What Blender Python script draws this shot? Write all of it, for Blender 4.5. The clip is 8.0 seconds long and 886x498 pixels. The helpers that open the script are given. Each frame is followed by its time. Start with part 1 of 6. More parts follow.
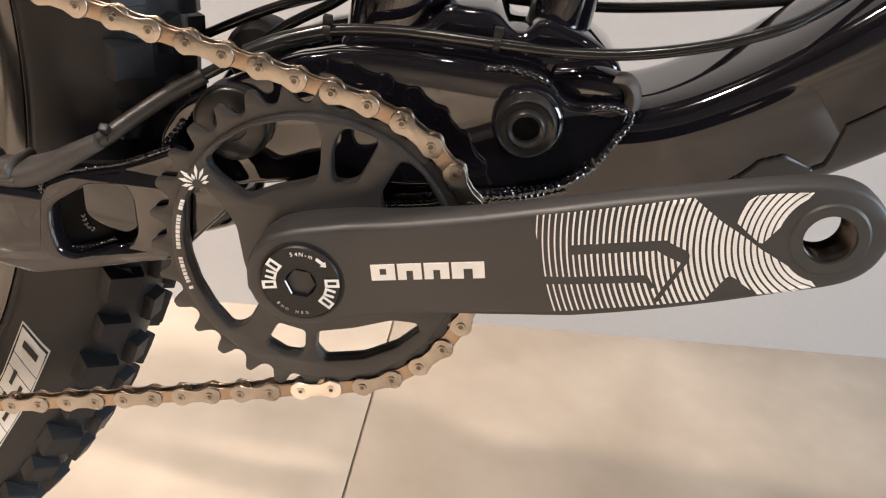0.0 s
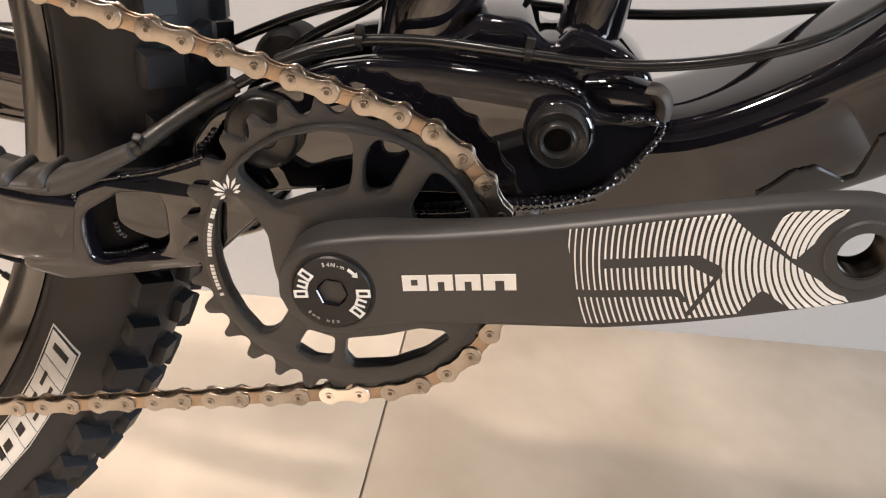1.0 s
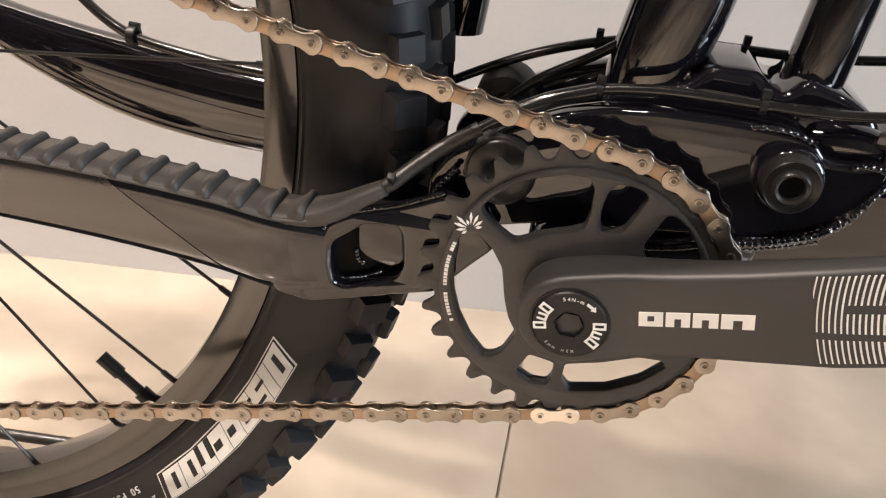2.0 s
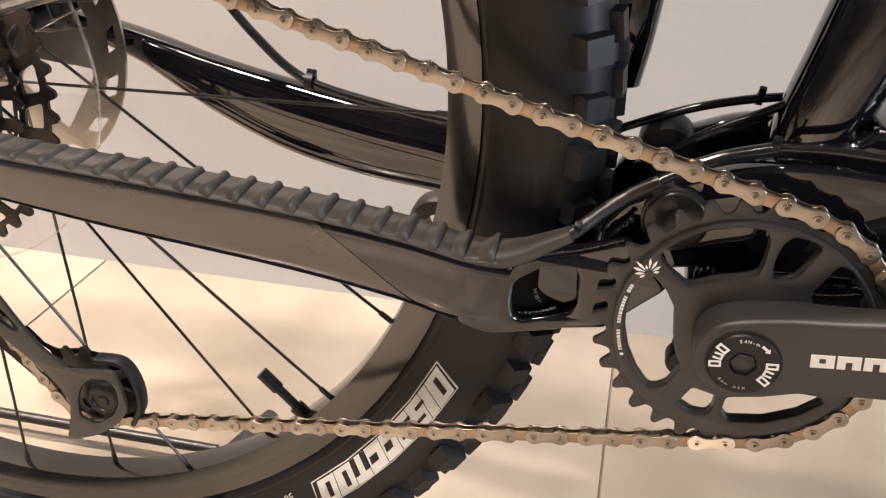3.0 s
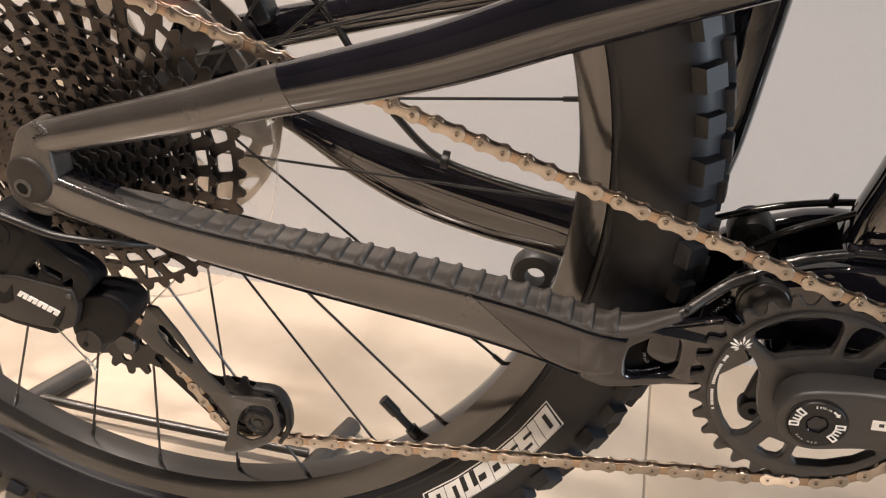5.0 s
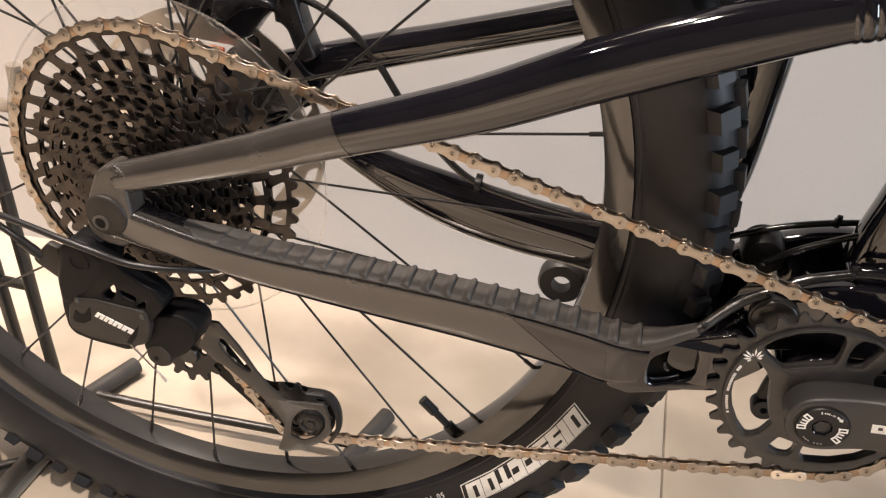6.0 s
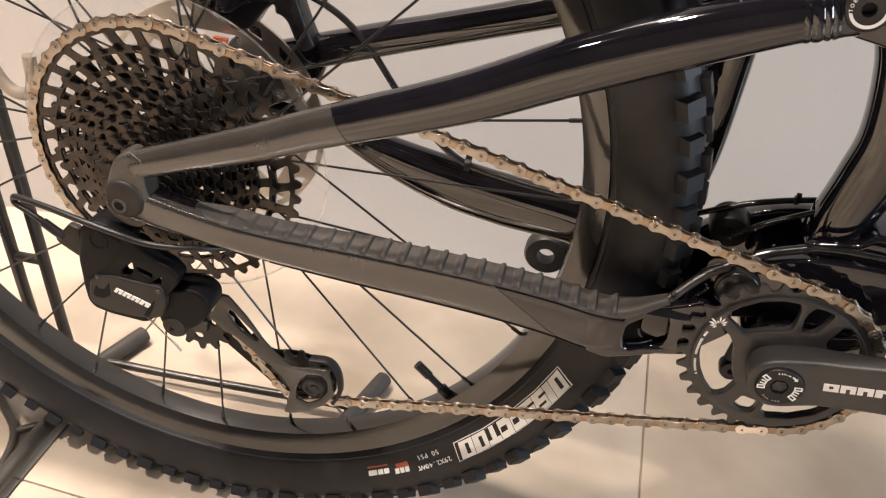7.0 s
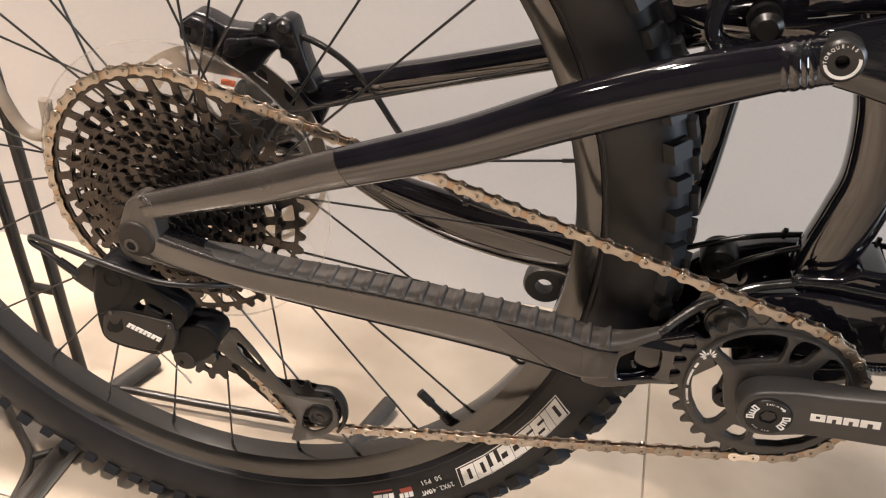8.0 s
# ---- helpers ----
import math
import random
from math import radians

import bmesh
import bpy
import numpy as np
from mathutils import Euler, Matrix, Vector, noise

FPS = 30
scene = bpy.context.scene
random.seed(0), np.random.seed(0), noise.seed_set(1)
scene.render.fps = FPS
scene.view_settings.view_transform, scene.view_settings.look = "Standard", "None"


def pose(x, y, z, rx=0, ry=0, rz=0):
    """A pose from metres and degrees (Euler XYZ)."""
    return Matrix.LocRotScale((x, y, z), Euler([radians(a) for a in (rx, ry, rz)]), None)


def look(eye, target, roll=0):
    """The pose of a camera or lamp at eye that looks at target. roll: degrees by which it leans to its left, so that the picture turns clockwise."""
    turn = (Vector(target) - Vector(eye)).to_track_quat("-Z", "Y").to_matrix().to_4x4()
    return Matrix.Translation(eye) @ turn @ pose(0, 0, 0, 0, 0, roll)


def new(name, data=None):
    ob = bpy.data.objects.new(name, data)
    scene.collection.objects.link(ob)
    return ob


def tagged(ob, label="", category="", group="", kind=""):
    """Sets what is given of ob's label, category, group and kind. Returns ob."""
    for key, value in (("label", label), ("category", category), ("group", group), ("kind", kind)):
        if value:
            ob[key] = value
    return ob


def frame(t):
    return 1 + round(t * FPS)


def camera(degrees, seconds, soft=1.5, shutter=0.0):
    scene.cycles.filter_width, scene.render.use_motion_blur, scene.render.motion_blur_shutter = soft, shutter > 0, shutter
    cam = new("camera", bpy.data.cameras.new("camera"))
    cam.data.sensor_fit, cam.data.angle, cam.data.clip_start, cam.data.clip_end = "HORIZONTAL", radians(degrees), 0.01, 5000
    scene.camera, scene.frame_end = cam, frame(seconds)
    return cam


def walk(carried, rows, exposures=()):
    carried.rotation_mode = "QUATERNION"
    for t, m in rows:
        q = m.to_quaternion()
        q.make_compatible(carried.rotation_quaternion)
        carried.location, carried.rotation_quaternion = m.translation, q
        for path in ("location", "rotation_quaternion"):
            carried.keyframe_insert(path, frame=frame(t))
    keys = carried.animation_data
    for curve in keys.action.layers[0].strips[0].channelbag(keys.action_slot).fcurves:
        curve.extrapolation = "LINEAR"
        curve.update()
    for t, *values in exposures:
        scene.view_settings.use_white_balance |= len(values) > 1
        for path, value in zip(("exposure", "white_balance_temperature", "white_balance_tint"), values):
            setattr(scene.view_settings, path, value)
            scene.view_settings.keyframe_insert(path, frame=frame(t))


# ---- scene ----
cam = camera(55.29, 8.0, 1.2)
PATH = [
    (0.0, (0.0534, -0.3235, 0.4963), (0.0412, 0.1201, 0.2660), 9.11),
    (0.5, (0.0518, -0.3222, 0.5011), (0.0398, 0.1200, 0.2680), 9.42),
    (1.0, (0.0452, -0.3213, 0.5037), (0.0281, 0.1175, 0.2647), 9.04),
    (1.5, (0.0133, -0.3281, 0.5098), (-0.0218, 0.1057, 0.2636), 8.10),
    (2.0, (-0.0179, -0.3425, 0.5196), (-0.0712, 0.0885, 0.2719), 8.09),
    (2.2, (-0.0338, -0.3454, 0.5266), (-0.0932, 0.0851, 0.2792), 7.76),
    (3.3, (-0.0886, -0.3888, 0.5521), (-0.1668, 0.0362, 0.3006), 8.14),
    (3.5, (-0.0968, -0.3965, 0.5604), (-0.1769, 0.0276, 0.3080), 8.61),
    (4.0, (-0.1135, -0.4123, 0.5760), (-0.1923, 0.0077, 0.3164), 9.25),
    (4.5, (-0.1231, -0.4238, 0.6014), (-0.1998, -0.0056, 0.3384), 8.99),
    (4.7, (-0.1340, -0.4328, 0.6045), (-0.2009, -0.0090, 0.3478), 10.02),
    (5.8, (-0.1610, -0.4656, 0.6625), (-0.2344, -0.0536, 0.3889), 9.11),
    (6.0, (-0.1632, -0.4719, 0.6658), (-0.2339, -0.0605, 0.3907), 8.70),
    (6.5, (-0.1654, -0.4908, 0.6832), (-0.2323, -0.0863, 0.3970), 8.46),
    (7.0, (-0.1593, -0.5037, 0.6985), (-0.2204, -0.1026, 0.4063), 8.82),
    (7.5, (-0.1556, -0.5098, 0.7092), (-0.2207, -0.1096, 0.4166), 8.55),
    (8.0, (-0.1533, -0.5108, 0.7246), (-0.2216, -0.1070, 0.4378), 7.84),
]
walk(cam, [(t, look(eye, target, roll)) for t, eye, target, roll in PATH], [(0.0, 0.08), (2.2, -0.01), (3.5, -0.10), (5.8, -0.15), (8.0, -0.20)])

# ---- world and light ----
world = bpy.data.worlds.new("showroom_air")
scene.world = world
world.use_nodes = True
world.node_tree.nodes["Background"].inputs[0].default_value = (1.0, 0.9, 0.8, 1)
world.node_tree.nodes["Background"].inputs[1].default_value = 0.05

CEILING = 2.75


def downlight(x, y, watts, spread=150, size=0.11):
    lamp = bpy.data.lights.new("downlight_lamp", "AREA")
    lamp.shape, lamp.size, lamp.energy, lamp.color = "DISK", size, watts, (1.0, 0.852, 0.75)
    lamp.spread = radians(spread)
    new("downlight_lamp", lamp).matrix_world = pose(x, y, CEILING - 0.03)


# all unseen and placed to suit; the second brightens the floor that gloss reflects
LAMPS = [(-1.7, -1.9, 12, 150), (-0.2, -1.65, 40, 64), (1.5, -2.0, 3, 150), (-1.1, -0.80, 36, 90), (-0.2, -1.0, 7, 150), (1.9, -0.7, 2, 150), (-1.25, 0.04, 36, 72)]
for lamp_row in LAMPS:
    downlight(*lamp_row)

# daylight from the shop window in the right-hand wall
day = bpy.data.lights.new("shop_window_light", "AREA")
day.shape, day.size, day.size_y, day.energy, day.color = "RECTANGLE", 2.4, 1.7, 205, (0.80, 0.89, 1.0)
new("shop_window_light", day).matrix_world = look((4.15, -1.2, 1.5), (0.0, -0.6, 0.6))

# ---- materials ----


def nodes_of(name):
    m = bpy.data.materials.new(name)
    m.use_nodes = True
    t = m.node_tree
    return m, t, t.nodes["Principled BSDF"]


def mottled(name, dark, light, rough=(0.3, 0.5), metal=0.0, scale=60.0, grain=900.0, bump=0.0, coat=0.0, vary=0.0, spec=0.5, span=(0.4, 0.95)):
    """A surface whose colour and gloss drift at two scales, with a fine relief."""
    m, t, b = nodes_of(name)
    co = t.nodes.new("ShaderNodeTexCoord")
    big, fine = t.nodes.new("ShaderNodeTexNoise"), t.nodes.new("ShaderNodeTexNoise")
    big.inputs["Scale"].default_value, big.inputs["Detail"].default_value = scale, 5
    fine.inputs["Scale"].default_value, fine.inputs["Detail"].default_value = grain, 3
    for n in (big, fine):
        t.links.new(co.outputs["Object"], n.inputs["Vector"])
    mix = t.nodes.new("ShaderNodeMath")
    mix.operation = "MULTIPLY_ADD"
    t.links.new(fine.outputs["Fac"], mix.inputs[0])
    mix.inputs[1].default_value = 0.35
    t.links.new(big.outputs["Fac"], mix.inputs[2])
    ramp = t.nodes.new("ShaderNodeMapRange")
    ramp.inputs["From Min"].default_value, ramp.inputs["From Max"].default_value = span
    t.links.new(mix.outputs[0], ramp.inputs["Value"])
    col = t.nodes.new("ShaderNodeMix")
    col.data_type = "RGBA"
    col.inputs[6].default_value, col.inputs[7].default_value = (*dark, 1), (*light, 1)
    t.links.new(ramp.outputs[0], col.inputs[0])
    out = col.outputs[2]
    if vary:
        info, hsv, mul = t.nodes.new("ShaderNodeObjectInfo"), t.nodes.new("ShaderNodeHueSaturation"), t.nodes.new("ShaderNodeMapRange")
        mul.inputs["To Min"].default_value, mul.inputs["To Max"].default_value = 1 - vary, 1 + vary
        t.links.new(info.outputs["Random"], mul.inputs["Value"])
        t.links.new(mul.outputs[0], hsv.inputs["Value"])
        t.links.new(out, hsv.inputs["Color"])
        out = hsv.outputs[0]
    t.links.new(out, b.inputs["Base Color"])
    rr = t.nodes.new("ShaderNodeMapRange")
    rr.inputs["To Min"].default_value, rr.inputs["To Max"].default_value = rough
    t.links.new(big.outputs["Fac"], rr.inputs["Value"])
    t.links.new(rr.outputs[0], b.inputs["Roughness"])
    b.inputs["Metallic"].default_value, b.inputs["Coat Weight"].default_value, b.inputs["Coat Roughness"].default_value = metal, coat, 0.03
    b.inputs["Specular IOR Level"].default_value = spec
    if bump:
        bp = t.nodes.new("ShaderNodeBump")
        bp.inputs["Strength"].default_value, bp.inputs["Distance"].default_value = bump, 0.0006
        t.links.new(fine.outputs["Fac"], bp.inputs["Height"])
        t.links.new(bp.outputs[0], b.inputs["Normal"])
    return m


GLOSS = mottled("gloss_black_paint", (0.004, 0.004, 0.006), (0.009, 0.008, 0.011), (0.03, 0.07), scale=25, grain=260, bump=0.012, coat=0.7, spec=0.55)
FILM = mottled("satin_protection_film", (0.026, 0.023, 0.0205), (0.036, 0.032, 0.0285), (0.15, 0.23), scale=30, grain=700, bump=0.03, spec=1.0)
SATIN = mottled("satin_black_paint", (0.012, 0.012, 0.012), (0.022, 0.021, 0.02), (0.25, 0.38), scale=35, grain=1500, bump=0.03)
CRANK = mottled("anodised_crank_black", (0.027, 0.0262, 0.0258), (0.037, 0.0358, 0.035), (0.42, 0.52), scale=22, grain=2600, bump=0.05)
RINGM = mottled("anodised_ring_black", (0.022, 0.021, 0.021), (0.035, 0.033, 0.031), (0.32, 0.45), scale=60, grain=2600, bump=0.05)
DROPM = mottled("satin_dropout_paint", (0.022, 0.0188, 0.016), (0.05, 0.0427, 0.0365), (0.30, 0.50), scale=140, grain=700, bump=0.5, spec=0.7)
BOSSM = mottled("matt_boss_anodising", (0.012, 0.0098, 0.0084), (0.021, 0.017, 0.0146), (0.48, 0.6), scale=70, grain=1500, bump=0.05, spec=0.35)
# brown colour imitates a reflection on the shock mount's weld
WELD_SHEEN = mottled("brown_reflection_tint", (0.03, 0.025, 0.021), (0.085, 0.07, 0.058), (0.5, 0.7), scale=160, grain=1500, bump=0.2)
# darker steel colour puts a shadow into the dimple of each pin
PIN_SHADE = mottled("pin_dimple_shade", (0.11, 0.09, 0.072), (0.17, 0.14, 0.115), (0.35, 0.5), metal=1.0, scale=120, grain=1800)
STEELB = mottled("black_sprocket_steel", (0.024, 0.021, 0.019), (0.072, 0.060, 0.052), (0.24, 0.38), metal=0.75, scale=70, grain=1200, bump=0.05)
CHAINM = mottled("nickel_chain_steel", (0.25, 0.220, 0.188), (0.39, 0.350, 0.305), (0.22, 0.36), metal=1.0, scale=120, grain=1800, bump=0.05, vary=0.08)
CHAINI = mottled("inner_plate_steel", (0.24, 0.175, 0.125), (0.35, 0.268, 0.2), (0.24, 0.38), metal=1.0, scale=120, grain=1800, bump=0.05, vary=0.08)
QLINK = mottled("bright_link_steel", (0.75, 0.68, 0.6), (0.85, 0.78, 0.7), (0.25, 0.35), metal=1.0, scale=120, grain=1800)
STEEL = mottled("brushed_steel", (0.5, 0.47, 0.43), (0.62, 0.58, 0.53), (0.25, 0.4), metal=1.0, scale=90, grain=1500)
RUBBER = mottled("tyre_rubber", (0.0070, 0.0073, 0.0090), (0.0140, 0.0146, 0.0172), (0.40, 0.52), scale=40, grain=900, bump=0.10, spec=0.30)
PROTECT = mottled("grey_rubber_guard", (0.035, 0.031, 0.028), (0.055, 0.05, 0.045), (0.5, 0.62), scale=50, grain=900, bump=0.1)
CALM = mottled("caliper_black_anodising", (0.006, 0.006, 0.008), (0.012, 0.0115, 0.014), (0.22, 0.34), scale=60, grain=1500, bump=0.04)
RIMM = mottled("satin_black_rim", (0.016, 0.015, 0.014), (0.026, 0.024, 0.022), (0.10, 0.18), scale=40, grain=1500, bump=0.03, spec=0.9)
PLASTIC = mottled("black_plastic", (0.006, 0.006, 0.0065), (0.012, 0.0115, 0.012), (0.36, 0.5), scale=60, grain=1500, bump=0.06, spec=0.35)
DERM = mottled("derailleur_black_nylon", (0.002, 0.002, 0.0026), (0.0042, 0.004, 0.0046), (0.48, 0.62), scale=60, grain=1500, bump=0.08, spec=0.14)
DERFACE = mottled("derailleur_grey_face", (0.016, 0.0142, 0.013), (0.026, 0.023, 0.0205), (0.42, 0.56), scale=60, grain=1500, bump=0.06, spec=0.25)
HOUSING = mottled("cable_housing_black", (0.009, 0.009, 0.009), (0.016, 0.0155, 0.015), (0.14, 0.22), scale=80, grain=900, bump=0.02, spec=0.7)
WHITE = mottled("white_print", (0.74, 0.73, 0.7), (0.82, 0.81, 0.78), (0.4, 0.5), scale=80, grain=900)
GREYP = mottled("grey_print", (0.38, 0.37, 0.35), (0.46, 0.45, 0.43), (0.4, 0.5), scale=80, grain=900)
RED = mottled("red_print", (0.55, 0.10, 0.03), (0.65, 0.14, 0.045), (0.4, 0.5), scale=80, grain=900)
BADGE = mottled("dark_red_print", (0.30, 0.045, 0.03), (0.38, 0.07, 0.04), (0.4, 0.5), scale=80, grain=900)
HOOKM = mottled("hook_coating", (0.3, 0.255, 0.21), (0.38, 0.33, 0.27), (0.4, 0.55), scale=60, grain=700, bump=0.05)
# near-black colour puts the shade into bores, sockets, notches and the recess
HOLLOW_SHADE = mottled("hollow_shade_black", (0.002, 0.002, 0.002), (0.004, 0.004, 0.004), (0.6, 0.8), scale=60, grain=700, spec=0.2)
STANDM = mottled("stand_black_paint", (0.016, 0.014, 0.012), (0.03, 0.026, 0.022), (0.3, 0.45), scale=50, grain=900, bump=0.05)
FOOTM = mottled("stand_rubber_foot", (0.02, 0.018, 0.016), (0.036, 0.032, 0.028), (0.5, 0.6), scale=60, grain=900, bump=0.08)
# clouded tile; its broad contrast also imitates soft shadows and reflections
TILE = mottled("polished_beige_tile", (0.275, 0.228, 0.176), (0.470, 0.404, 0.328), (0.10, 0.24), scale=3.6, grain=9, vary=0.015, span=(0.46, 0.88))
GROUT = mottled("tile_grout", (0.22, 0.18, 0.15), (0.3, 0.25, 0.2), (0.7, 0.9), scale=30, grain=400, bump=0.1)
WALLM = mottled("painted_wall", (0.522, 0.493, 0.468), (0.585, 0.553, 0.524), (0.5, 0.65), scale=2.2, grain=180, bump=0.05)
# unseen walls and ceiling; their tone steers bounce light and gloss reflections
DARKWALL = mottled("unseen_dim_wall", (0.13, 0.113, 0.102), (0.19, 0.164, 0.144), (0.6, 0.8), scale=1.2, grain=90)
CEILM = mottled("unseen_dark_ceiling", (0.024, 0.022, 0.025), (0.038, 0.036, 0.040), (0.7, 0.9), scale=1.2, grain=90)


def clear_plastic():
    m, t, b = nodes_of("clear_plastic_disc")
    b.inputs["Base Color"].default_value = (0.9, 0.86, 0.8, 1)
    b.inputs["Roughness"].default_value, b.inputs["IOR"].default_value = 0.12, 1.3
    b.inputs["Transmission Weight"].default_value = 0.9
    b.inputs["Alpha"].default_value = 0.09
    return m


CLEAR = clear_plastic()
# raised alpha paints the highlight along the clear disc's edge
RIMCLEAR = clear_plastic()
RIMCLEAR.name = "clear_plastic_edge"
RIMCLEAR.node_tree.nodes["Principled BSDF"].inputs["Alpha"].default_value = 0.3
GLOW = bpy.data.materials.new("lamp_glow")
GLOW.use_nodes = True
GLOW.node_tree.nodes["Principled BSDF"].inputs["Emission Color"].default_value = (1, 0.9, 0.8, 1)
GLOW.node_tree.nodes["Principled BSDF"].inputs["Emission Strength"].default_value = 8

# ---- shape helpers ----
MM = 0.001


def finish(me, material, angle=38):
    me.materials.append(material)
    me.shade_smooth()
    me.set_sharp_from_angle(angle=radians(angle))
    return me


def link_up(name, me, parent=None, label="", m=None):
    ob = new(name, me)
    if parent is not None:
        ob.parent = parent
    if m is not None:
        ob.matrix_basis = m
    if label:
        tagged(ob, label)
    return ob


def part(name, bm, material, parent=None, label="", m=None, angle=38):
    """Links a bmesh as one mesh object under a thing or a part."""
    me = bpy.data.meshes.new(name)
    bmesh.ops.recalc_face_normals(bm, faces=bm.faces)
    bm.to_mesh(me)
    bm.free()
    return link_up(name, finish(me, material, angle), parent, label, m)


def smooth_path(pts, steps=6):
    """Catmull-Rom through points of any dimension."""
    p = [np.array(q, float) for q in pts]
    p = [2 * p[0] - p[1]] + p + [2 * p[-1] - p[-2]]
    out = []
    for i in range(1, len(p) - 2):
        for k in range(steps):
            u = k / steps
            out.append(0.5 * (2 * p[i] + (p[i + 1] - p[i - 1]) * u + (2 * p[i - 1] - 5 * p[i] + 4 * p[i + 1] - p[i + 2]) * u * u + (3 * p[i] - p[i - 1] - 3 * p[i + 1] + p[i + 2]) * u ** 3))
    out.append(p[-2])
    return out


def sweep(rows, steps=6, n=20, power=2.0, bm=None, side=(0, 1, 0)):
    """A tube through rows of x, y, z, half width across, half height; power above 2 squares its section."""
    bm = bm or bmesh.new()
    rows = smooth_path(rows, steps)
    rings, side = [], Vector(side)
    for i, r in enumerate(rows):
        a, b = rows[max(0, i - 1)], rows[min(len(rows) - 1, i + 1)]
        tan = Vector((b - a)[:3]).normalized()
        u = (side - tan * side.dot(tan)).normalized()
        v = tan.cross(u)
        ring = []
        for k in range(n):
            c, s = math.cos(2 * math.pi * k / n), math.sin(2 * math.pi * k / n)
            x = math.copysign(abs(c) ** (2 / power), c) * r[3]
            y = math.copysign(abs(s) ** (2 / power), s) * r[4]
            ring.append(bm.verts.new(Vector(r[:3]) + u * x + v * y))
        rings.append(ring)
    for a, b in zip(rings, rings[1:]):
        for k in range(n):
            bm.faces.new((a[k], a[(k + 1) % n], b[(k + 1) % n], b[k]))
    bm.faces.new(rings[0][::-1])
    bm.faces.new(rings[-1])
    return bm


def cable(pts, r, steps=8, n=10, bm=None):
    """A round hose through points."""
    bm = bm or bmesh.new()
    rows = [Vector(q) for q in smooth_path(pts, steps)]
    tan = (rows[1] - rows[0]).normalized()
    u = tan.orthogonal().normalized()
    rings = []
    for i, p in enumerate(rows):
        t2 = (rows[min(len(rows) - 1, i + 1)] - rows[max(0, i - 1)]).normalized()
        u = (u - t2 * u.dot(t2)).normalized()
        v = t2.cross(u)
        rings.append([bm.verts.new(p + (u * math.cos(2 * math.pi * k / n) + v * math.sin(2 * math.pi * k / n)) * r) for k in range(n)])
    for a, b in zip(rings, rings[1:]):
        for k in range(n):
            bm.faces.new((a[k], a[(k + 1) % n], b[(k + 1) % n], b[k]))
    bm.faces.new(rings[0][::-1])
    bm.faces.new(rings[-1])
    return bm


def lathe(profile, n=48, closed=False, bm=None, centre=(0, 0, 0)):
    """Turns rows of radius, y about the y axis."""
    bm = bm or bmesh.new()
    c = Vector(centre)
    rings = []
    for r, y in profile:
        if r < 1e-6:
            rings.append([bm.verts.new(c + Vector((0, y, 0)))])
        else:
            rings.append([bm.verts.new(c + Vector((r * math.cos(2 * math.pi * k / n), y, r * math.sin(2 * math.pi * k / n)))) for k in range(n)])
    pairs = list(zip(rings, rings[1:])) + ([(rings[-1], rings[0])] if closed else [])
    for a, b in pairs:
        for k in range(n):
            q = [a[k % len(a)], a[(k + 1) % len(a)], b[(k + 1) % len(b)], b[k % len(b)]]
            q = [v for i, v in enumerate(q) if v not in q[:i]]
            if len(q) > 2:
                bm.faces.new(q)
    return bm


def plate(outlines, thick, bevel=0.0, round_steps=1):
    """A mesh cut from sheet: closed outlines in x, z (the first is the outer edge, the others are holes), centred on y = 0."""
    cu = bpy.data.curves.new("plate", "CURVE")
    cu.dimensions, cu.fill_mode = "2D", "BOTH"
    for pts in outlines:
        sp = cu.splines.new("POLY")
        sp.points.add(len(pts) - 1)
        for q, (x, z) in zip(sp.points, pts):
            q.co = (x, z, 0, 1)
        sp.use_cyclic_u = True
    cu.extrude, cu.bevel_depth, cu.bevel_resolution, cu.offset = max(thick / 2 - bevel, 0), bevel, round_steps, -bevel
    ob = bpy.data.objects.new("plate", cu)
    me = bpy.data.meshes.new_from_object(ob)
    bpy.data.objects.remove(ob)
    bpy.data.curves.remove(cu)
    me.transform(pose(0, 0, 0, 90))
    bm = bmesh.new()
    bm.from_mesh(me)
    bmesh.ops.remove_doubles(bm, verts=bm.verts, dist=1e-6)
    bm.to_mesh(me)
    bm.free()
    return me


def sheet(name, outlines, y0, y1, material, parent=None, label="", bevel=0.0, angle=38, round_steps=1):
    me = plate(outlines, abs(y1 - y0), bevel, round_steps)
    me.transform(Matrix.Translation((0, (y0 + y1) / 2, 0)))
    return link_up(name, finish(me, material, angle), parent, label)


def rounded(pts, r, n=4):
    """Outline with its corners rounded by r."""
    out = []
    for i, p in enumerate(pts):
        a, b, c = Vector(pts[i - 1]), Vector(p), Vector(pts[(i + 1) % len(pts)])
        d = min(r, (a - b).length * 0.45, (c - b).length * 0.45)
        q0, q1 = b + (a - b).normalized() * d, b + (c - b).normalized() * d
        for k in range(n + 1):
            u = k / n
            out.append(tuple(q0 * (1 - u) ** 2 + b * 2 * u * (1 - u) + q1 * u * u))
    return out


def circle(cx, cz, r, n=32):
    return [(cx + r * math.cos(2 * math.pi * k / n), cz + r * math.sin(2 * math.pi * k / n)) for k in range(n)]


def polar(cx, cz, rows):
    """Outline from rows of radius in mm and degrees about a centre."""
    return [(cx + r * MM * math.cos(radians(a)), cz + r * MM * math.sin(radians(a))) for r, a in rows]


